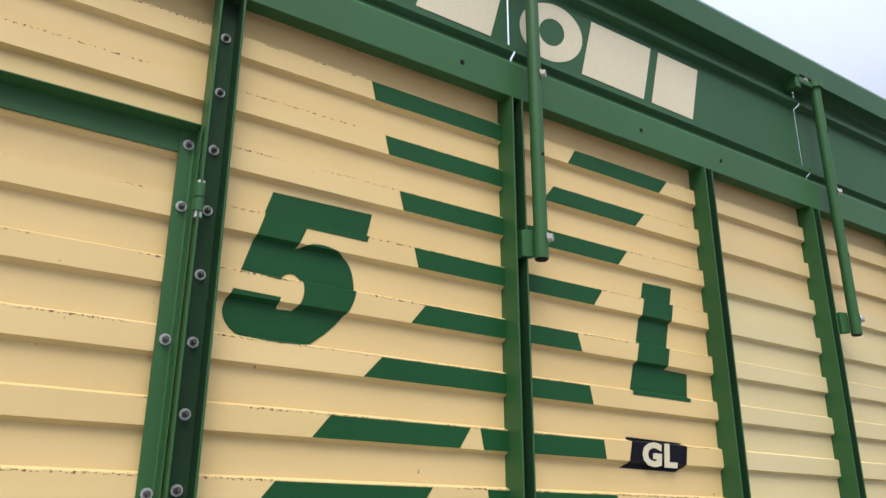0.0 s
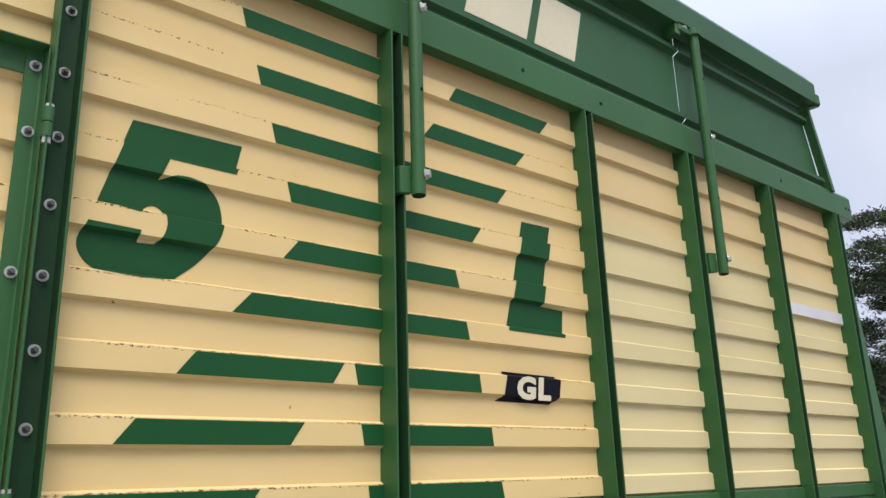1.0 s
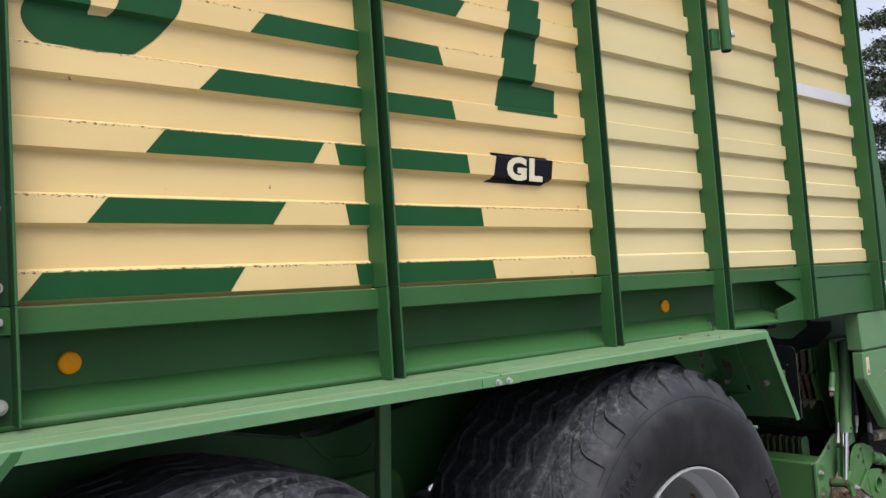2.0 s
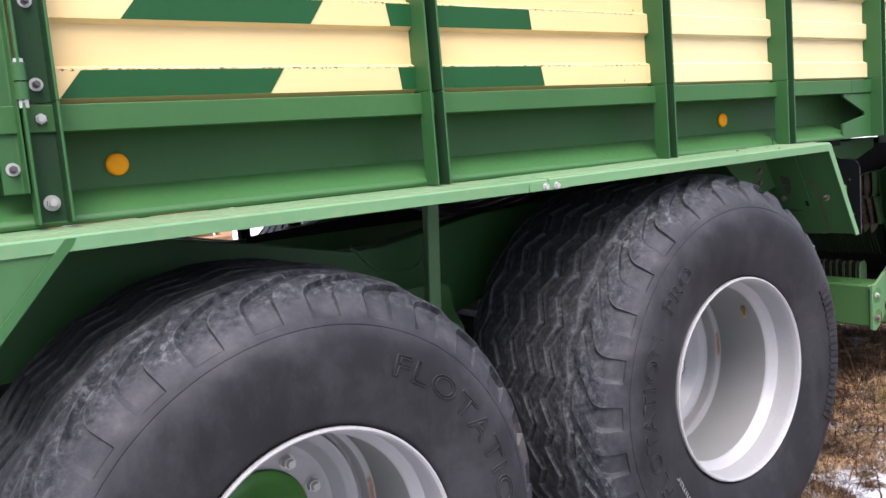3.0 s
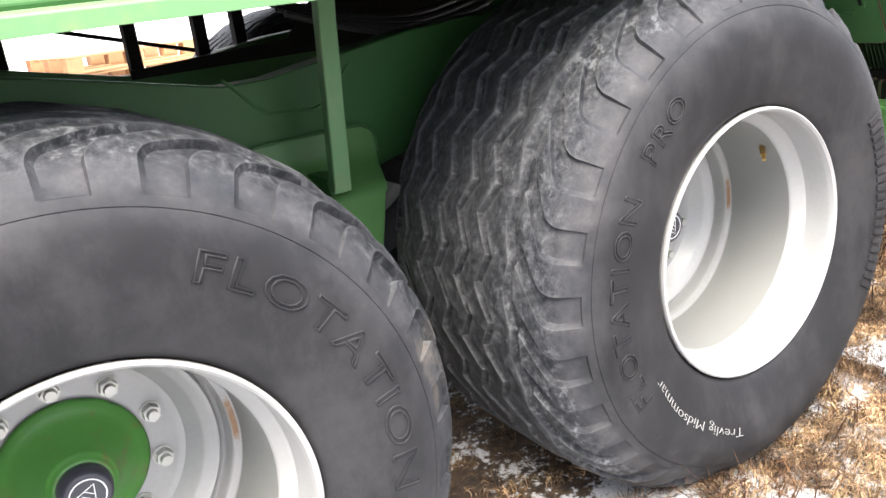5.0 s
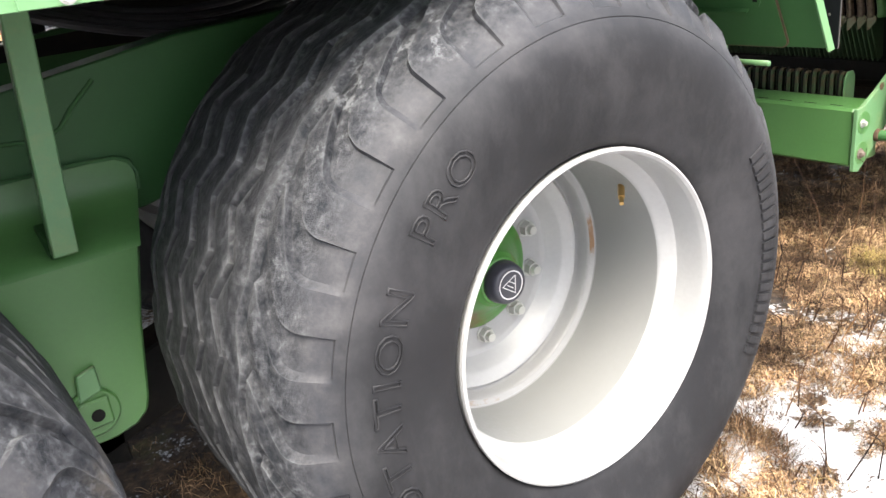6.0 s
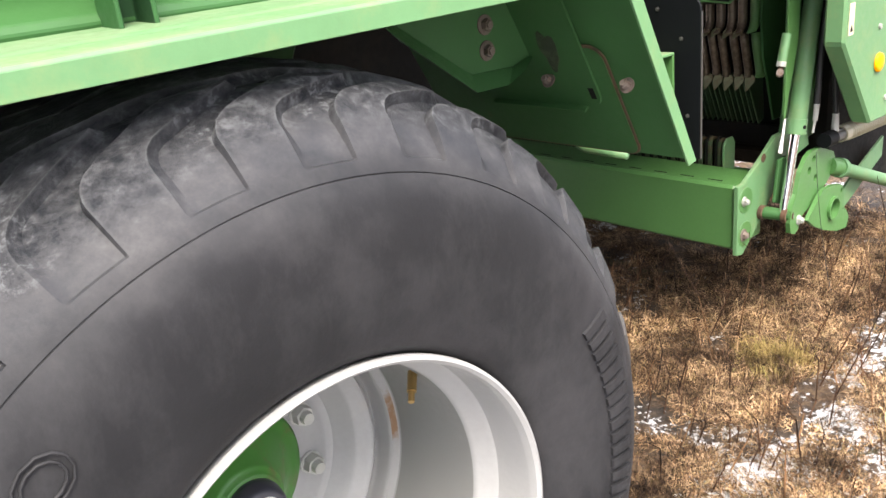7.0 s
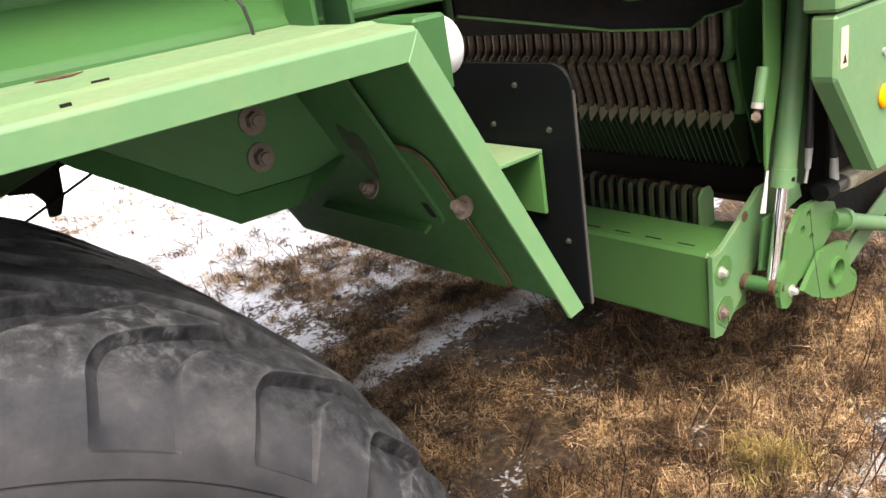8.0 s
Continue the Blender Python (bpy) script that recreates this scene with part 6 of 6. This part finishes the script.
push_tube = part("push_tube", rod((5.560, 3.090, 0.536), (6.20, 3.075, 0.292), 0.0235, segments=28), M["green_top"], arm)
smooth_by_angle(push_tube)
part("link_bar", prism([(5.634, 0.389), (5.675, 0.337), (5.839, 0.395), (6.02, 0.46), (6.02, 0.54), (5.717, 0.437)], "y", 3.12, 3.130, 0.002), M["green_top"], arm)
part("rear_plate", prism([(5.33, 0.66), (5.41, 0.62), (5.58, 0.64), (5.60, 0.86), (5.37, 0.86)], "y", 3.200, 3.208, 0.002), M["green_worn"], arm)

spring_axis0, spring_axis1 = Vector((5.430, 3.07, 0.676)), Vector((6.3, 3.05, 0.640))
d = (spring_axis1 - spring_axis0).normalized()
q = d.to_track_quat("Z", "Y")
pts = []
for i in range(40 * 14):
    a = 2 * math.pi * i / 14
    along = 0.098 + 0.0140 * i / 14
    pts.append(spring_axis0 + d * along + q @ Vector((0.026 * math.cos(a), 0.026 * math.sin(a), 0)))
spring = part("relief_spring", tube_path(pts, 0.0044, 7), M["spring"], wagon, "yellowish coil spring with black end cap", True)
part("spring_cap", rod(spring_axis0 - d * 0.055, spring_axis0 + d * 0.002, 0.0245, 0.026, segments=24), M["black"], spring)
part("spring_body", rod(spring_axis0, spring_axis0 + d * 0.062, 0.020, 0.023, segments=20), M["nut"], spring)
part("spring_sleeve", rod(spring_axis0 + d * 0.060, spring_axis0 + d * 0.100, 0.0275, 0.0275, segments=24), M["spring"], spring, "pale sleeve")
part("spring_core", rod(spring_axis0 + d * 0.10, spring_axis1, 0.017, segments=14), M["nut"], spring)
part("spring_seat", prism([(5.29, 0.705), (5.38, 0.70), (5.395, 0.655), (5.33, 0.645), (5.25, 0.62), (5.245, 0.65)], "y", 3.128, 3.134, 0.002), M["green_top"], spring)
hose_pts = [(5.455 - 0.030 * t * t, 3.072 + 0.02 * t, 0.745 + 0.30 * t) for t in [i / 12 for i in range(15)]]
hose = part("hydraulic_hose", tube_path(hose_pts, 0.0085, 10), M["hose"], wagon, "black hydraulic hose with pale fitting", True)
part("hose_fitting", rod((5.452, 3.07, 0.690), (5.455, 3.072, 0.752), 0.0125, 0.0105, segments=14), M["pale_fitting"], hose)
hose_pts = [(5.372 + 0.035 * t * t, 3.100 - 0.005 * t, 0.800 + 0.42 * t) for t in [i / 12 for i in range(13)]]
part("hydraulic_hose", tube_path(hose_pts, 0.0105, 12), M["hose"], wagon, "black hydraulic hose beside the lift cylinder", True)
pts = [(5.30 + 0.02 * math.sin(3 * t) + 0.06 * t * t, 3.06 - 0.05 * t * t, 0.66 - 0.50 * t) for t in [i / 14 for i in range(15)]]
part("loose_wire", tube_path(pts, 0.0010, 5), M["hose"], arm)

# ---- surroundings ----
def white_hall():
    hall = tagged(new("white_hall"), "long white sheet-metal hall beyond the field", "building")
    hall.matrix_basis = Matrix.Translation((14.0, 17.0, 0.0))
    part("wall", box(-8, 34, 17.0, 17.3, -0.6, 5.0), M["hall_white"], hall)
    part("roof", prism([(16.6, 5.0), (17.15, 5.15), (23, 7.2), (23, 6.9), (17.2, 4.9)], "x", -8.5, 34.5), M["roof_dark"], hall)
    for x in range(-8, 35, 3):
        part("seam", box(x - 0.02, x + 0.02, 16.985, 17.0, -0.6, 4.9), M["hall_white"], hall)


white_hall()


def pallet(x, y, z, turn, name="pallet"):
    p = tagged(new(name), "weathered wooden pallet in a stack on snow", "pallet", "stacked pallets")
    p.matrix_basis = pose(x, y, z, 0, 0, turn)
    base = p.matrix_basis.copy()

    def add(nm, *b):
        ob = new(nm, mesh_from(nm, box(*b, 0.004), M["pallet"]))
        ob.parent = p
    for k in range(5):
        add("deck_board", -0.6, 0.6, -0.40 + 0.175 * k, -0.40 + 0.175 * k + 0.10, 0.122, 0.144)
    for k in range(3):
        add("runner", -0.6, 0.6, -0.40 + 0.35 * k, -0.30 + 0.35 * k, 0.0, 0.022)
        for i in (-0.6, -0.07, 0.46):
            add("block", i, i + 0.14, -0.40 + 0.35 * k, -0.30 + 0.35 * k, 0.022, 0.122)
    return p


stack_z = ground_height(3.2, 9.2)
for k in range(8):
    pallet(3.2, 9.2, stack_z - 0.02 + 0.145 * k, 12 + (k % 3) * 2)


def red_trailer():
    t = tagged(new("red_trailer"), "dark red farm trailer with a pale upright", "trailer")
    t.matrix_basis = Matrix.Translation((2.4, 8.4, 0))
    g = ground_height(2.4, 8.4)
    part("body", box(0.6, 2.0, 8.4, 9.8, 0.62, 1.75, 0.02), M["black_dark"], t)
    part("tailgate", box(2.005, 2.22, 8.38, 9.8, 0.55, 1.78, 0.01), M["red_paint"], t)
    part("stake", box(2.26, 2.31, 8.38, 8.46, 0.4, 1.8, 0.005), M["white"], t)
    for x in (0.9, 1.7):
        part("wheel", lathe([(0.001, -0.1), (0.25, -0.1), (0.36, -0.08), (0.36, 0.08), (0.25, 0.1), (0.001, 0.1)], 32, centre=(x, 8.42, g + 0.34)), M["black"], t)


red_trailer()


def pine(x, y, height, seed, spread):
    rnd = random.Random(seed)
    g = ground_height(x, y)
    t = tagged(new("pine_tree"), "tall dark pine with gappy layered crown", "tree", "pines beyond the field")
    t.matrix_basis = Matrix.Translation((x, y, g))
    bm = bmesh.new()
    rod((x, y, g - 0.2), (x + 0.1, y, g + height * 0.95), 0.28, 0.05, 10, bm)
    tips = []
    for k in range(46):
        h = height * (0.24 + 0.74 * (k / 45))
        a = rnd.uniform(0, 2 * math.pi)
        f = (h / height - 0.2) / 0.8
        reach = spread * (0.55 + 0.75 * math.sin(math.pi * min(1, f * 0.85 + 0.12))) * rnd.uniform(0.6, 1.1)
        end = Vector((x + reach * math.cos(a), y + reach * math.sin(a), g + h + rnd.uniform(-0.2, 0.7)))
        start = Vector((x + 0.05, y, g + h))
        rod(start, end, 0.055 * (1.2 - f), 0.012, 6, bm)
        for s in range(5):
            u = 0.45 + 0.14 * s
            tips.append((start.lerp(end, u), (1.1 - 0.35 * f) * rnd.uniform(0.5, 0.9)))
    part("trunk", bm, M["bark"], t)
    verts, faces = [], []
    for c, r in tips:
        for _ in range(150):
            p = c + Vector((rnd.gauss(0, 0.55), rnd.gauss(0, 0.55), rnd.gauss(0, 0.20))) * r
            d = Vector((rnd.uniform(-1, 1), rnd.uniform(-1, 1), rnd.uniform(-0.3, 0.8))).normalized()
            w = d.cross(Vector((rnd.uniform(-1, 1), rnd.uniform(-1, 1), rnd.uniform(-1, 1)))).normalized() * rnd.uniform(0.02, 0.045)
            l = d * rnd.uniform(0.10, 0.22)
            i = len(verts)
            verts += [p - w, p + w, p + l]
            faces.append((i, i + 1, i + 2))
    me = bpy.data.meshes.new("crown")
    me.from_pydata([tuple(v) for v in verts], [], faces)
    me.materials.append(M["needles"])
    attach(new("crown", me), t)


pine(36.0, 13.2, 12.4, 3, 2.7)
pine(41.5, 15.6, 11.6, 8, 2.8)
pine(45.0, 13.2, 11.0, 5, 2.6)


def barn():
    b = tagged(new("red_barn"), "red wooden barn with dark roof", "building")
    b.matrix_basis = Matrix.Translation((48, 20, 0))
    part("wall", box(42.5, 58, 14.2, 24, -0.5, 4.6), M["barn_red"], b)
    part("roof", prism([(13.6, 4.5), (19.1, 7.4), (24.6, 4.5), (24.4, 4.3), (19.1, 7.1), (13.8, 4.3)], "x", 42, 58.5), M["roof_dark"], b)
    part("window", box(42.42, 42.5, 16.2, 17.2, 1.9, 3.1), M["white"], b)
    part("ridge_cap", box(42, 58.5, 13.55, 13.62, 4.38, 4.5), M["white"], b)


barn()

# ---- grass, straw and stalks ----
def patchy(x, y):
    v = noise.noise((x * 1.3, y * 1.3, 20)) * 0.35 + noise.noise((x * 4.0, y * 4.0, 11)) * 0.4 + noise.noise((x * 9.0, y * 9.0, 5)) * 0.25
    k = min(1.0, max(0.03, 0.42 + 2.2 * v))
    if y < 2.95:
        k *= 0.34 if x < 5.2 else 0.6
    if 3.4 < y < 4.6 and x < 4.3:
        k *= 0.35
    # grass thinned by the beam, so dark bare soil stands in for its shadow
    elif 3.56 + 0.25 * v < y < 4.45 and x < 6.2:
        k *= 0.22
    if abs(y - 4.43) < 0.10:
        k *= 0.30
    if y > 4.9:
        k *= (0.8 if y < 5.6 and x > 4.4 else 0.45) if y < 6.0 else 0.25
    return k


def tuft_field(name, count, blades, region, mat, label, seed, size, keep, width=(0.0006, 0.0013), lift=0.38):
    """Matted tufts: every tuft is a tousled fan of bent blades lying mostly one way."""
    rng = np.random.default_rng(seed)
    centres = []
    while len(centres) < count:
        cx, cy = rng.uniform(region[0], region[1]), rng.uniform(region[2], region[3])
        if rng.uniform() < keep(cx, cy):
            centres.append((cx, cy, ground_height(cx, cy)))
    n = count * blades
    c = np.repeat(np.array(centres), blades, axis=0)
    lay = np.repeat(rng.uniform(0, 2 * np.pi, count), blades)
    spread = np.repeat(rng.uniform(0.6, 2.2, count), blades)
    big = np.repeat(rng.uniform(size[0], size[1], count) * np.where(rng.uniform(size=count) < 0.12, 1.6, 1.0), blades)
    x, y = c[:, 0] + rng.normal(0, 0.32, n) * big, c[:, 1] + rng.normal(0, 0.32, n) * big
    z = c[:, 2] - 0.006
    a = lay + rng.normal(0, 1, n) * spread
    el = np.minimum(np.abs(rng.normal(lift, 0.38, n)), 1.35)
    ln = big * rng.uniform(0.4, 1.3, n)
    w = rng.uniform(width[0], width[1], n)
    cs, sn = np.cos(a), np.sin(a)
    up, out = ln * np.sin(el), ln * np.cos(el)
    sag, curl = rng.uniform(0.2, 0.9, n), rng.normal(0, 0.35, n) * ln
    sx, sy = -sn * w, cs * w
    mx, my, mz = x + cs * out * 0.5 + sn * curl * 0.3, y + sn * out * 0.5 - cs * curl * 0.3, z + 0.006 + up * 0.62
    ex, ey, ez = x + cs * out - sn * curl, y + sn * out + cs * curl, z + 0.004 + np.maximum(up * (1 - sag), 0.004)
    quad = [(x - sx, y - sy, z), (x + sx, y + sy, z), (mx + sx, my + sy, mz), (mx - sx, my - sy, mz + w), (ex, ey, ez)]
    verts = np.stack([np.stack(v, -1) for v in quad], 1).reshape(-1, 3)
    base = np.arange(n) * 5
    faces = np.stack([base, base + 1, base + 2, base + 3], -1).tolist() + np.stack([base + 3, base + 2, base + 4], -1).tolist()
    me = bpy.data.meshes.new(name)
    me.from_pydata(verts.tolist(), [], faces)
    me.materials.append(mat)
    return tagged(new(name, me), label, "grass", kind="stuff")


tuft_field("dry_grass", 9800, 50, (3.2, 6.5, 1.95, 4.7), M["straw"], "matted straw-coloured dead grass in tufts", 1, (0.026, 0.060), patchy, (0.0004, 0.0009), 0.22)
tuft_field("dry_grass", 2600, 34, (2.2, 8.0, 1.6, 8.0), M["straw"], "sparse tufts of pale dead grass on thin snow", 31, (0.030, 0.075), patchy, (0.0005, 0.0011), 0.40)
tuft_field("dry_grass", 1600, 40, (4.9, 6.9, 4.55, 5.9), M["straw"], "tan dead grass on thin snow beside the wheel track", 41, (0.030, 0.065), lambda x, y: 0.25 if abs(y - 4.43) < 0.15 else 0.3 + 0.7 * patchy(x, y), (0.0005, 0.0011), 0.35)
tuft_field("far_grass", 1500, 22, (0.5, 12.0, 5.6, 12.0), M["straw"], "sparse dead grass poking through snow", 2, (0.07, 0.15), patchy, (0.0012, 0.0025))


tuft_field("matted_grass", 3600, 34, (4.0, 6.7, 2.1, 4.3), M["straw"], "flat mat of dead brown grass", 12, (0.03, 0.06), patchy, lift=0.12)
tuft_field("straw_clumps", 60, 150, (2.75, 4.5, 2.52, 2.82), M["straw"], "loose clumps of orange-brown straw on snow", 7, (0.05, 0.085), lambda x, y: 1.0)


tuft_field("straw_clumps", 80, 110, (4.4, 6.3, 2.2, 3.5), M["straw"], "standing tussocks of pale dead grass", 17, (0.05, 0.10), patchy, lift=0.6)


tuft_field("orange_straw", 14, 120, (4.92, 5.18, 3.42, 3.66), M["straw"], "low clumps of orange-brown straw", 23, (0.035, 0.060), lambda x, y: 1.0, lift=0.25)
tuft_field("grass_tussock", 9, 170, (5.00, 5.16, 3.00, 3.14), M["tussock"], "yellow-green tussock of half-dead grass", 27, (0.055, 0.095), lambda x, y: 1.0, (0.0005, 0.0011), 0.7)


def weeds(name, count, region, seed, tall):
    rnd = random.Random(seed)
    bm = bmesh.new()
    for _ in range(count):
        x, y = rnd.uniform(*region[0]), rnd.uniform(*region[1])
        z = ground_height(x, y) - 0.01
        h = rnd.uniform(*tall)
        a = rnd.uniform(0, 6.28)
        tip = Vector((x + 0.35 * h * math.cos(a), y + 0.35 * h * math.sin(a), z + h))
        mid = Vector((x, y, z)).lerp(tip, 0.5) + Vector((0.02, -0.01, 0.03))
        rod((x, y, z), mid, 0.0024, 0.0018, 5, bm, False)
        rod(mid, tip, 0.0018, 0.0008, 5, bm, False)
        for _k in range(5):
            s = mid.lerp(tip, rnd.uniform(0, 0.9))
            b = rnd.uniform(0, 6.28)
            rod(s, s + Vector((math.cos(b), math.sin(b), rnd.uniform(0.1, 1.0))) * rnd.uniform(0.02, 0.07), 0.0010, 0.0004, 4, bm, False)
    me = mesh_from(name, bm, M["weed"])
    return tagged(new(name, me), "thin brown dried weed stalks", "weeds", kind="stuff")


weeds("dry_weeds", 240, ((3.4, 6.5), (1.9, 3.7)), 4, (0.06, 0.22))
weeds("tall_weeds", 34, ((4.9, 6.4), (2.2, 3.3)), 9, (0.25, 0.5))
weeds("dry_weeds", 40, ((2.2, 3.6), (2.25, 2.62)), 5, (0.05, 0.18))
weeds("dry_weeds", 16, ((2.70, 3.05), (2.48, 2.62)), 15, (0.08, 0.22))
weeds("dry_weeds", 18, ((5.08, 5.42), (3.62, 3.98)), 25, (0.12, 0.30))
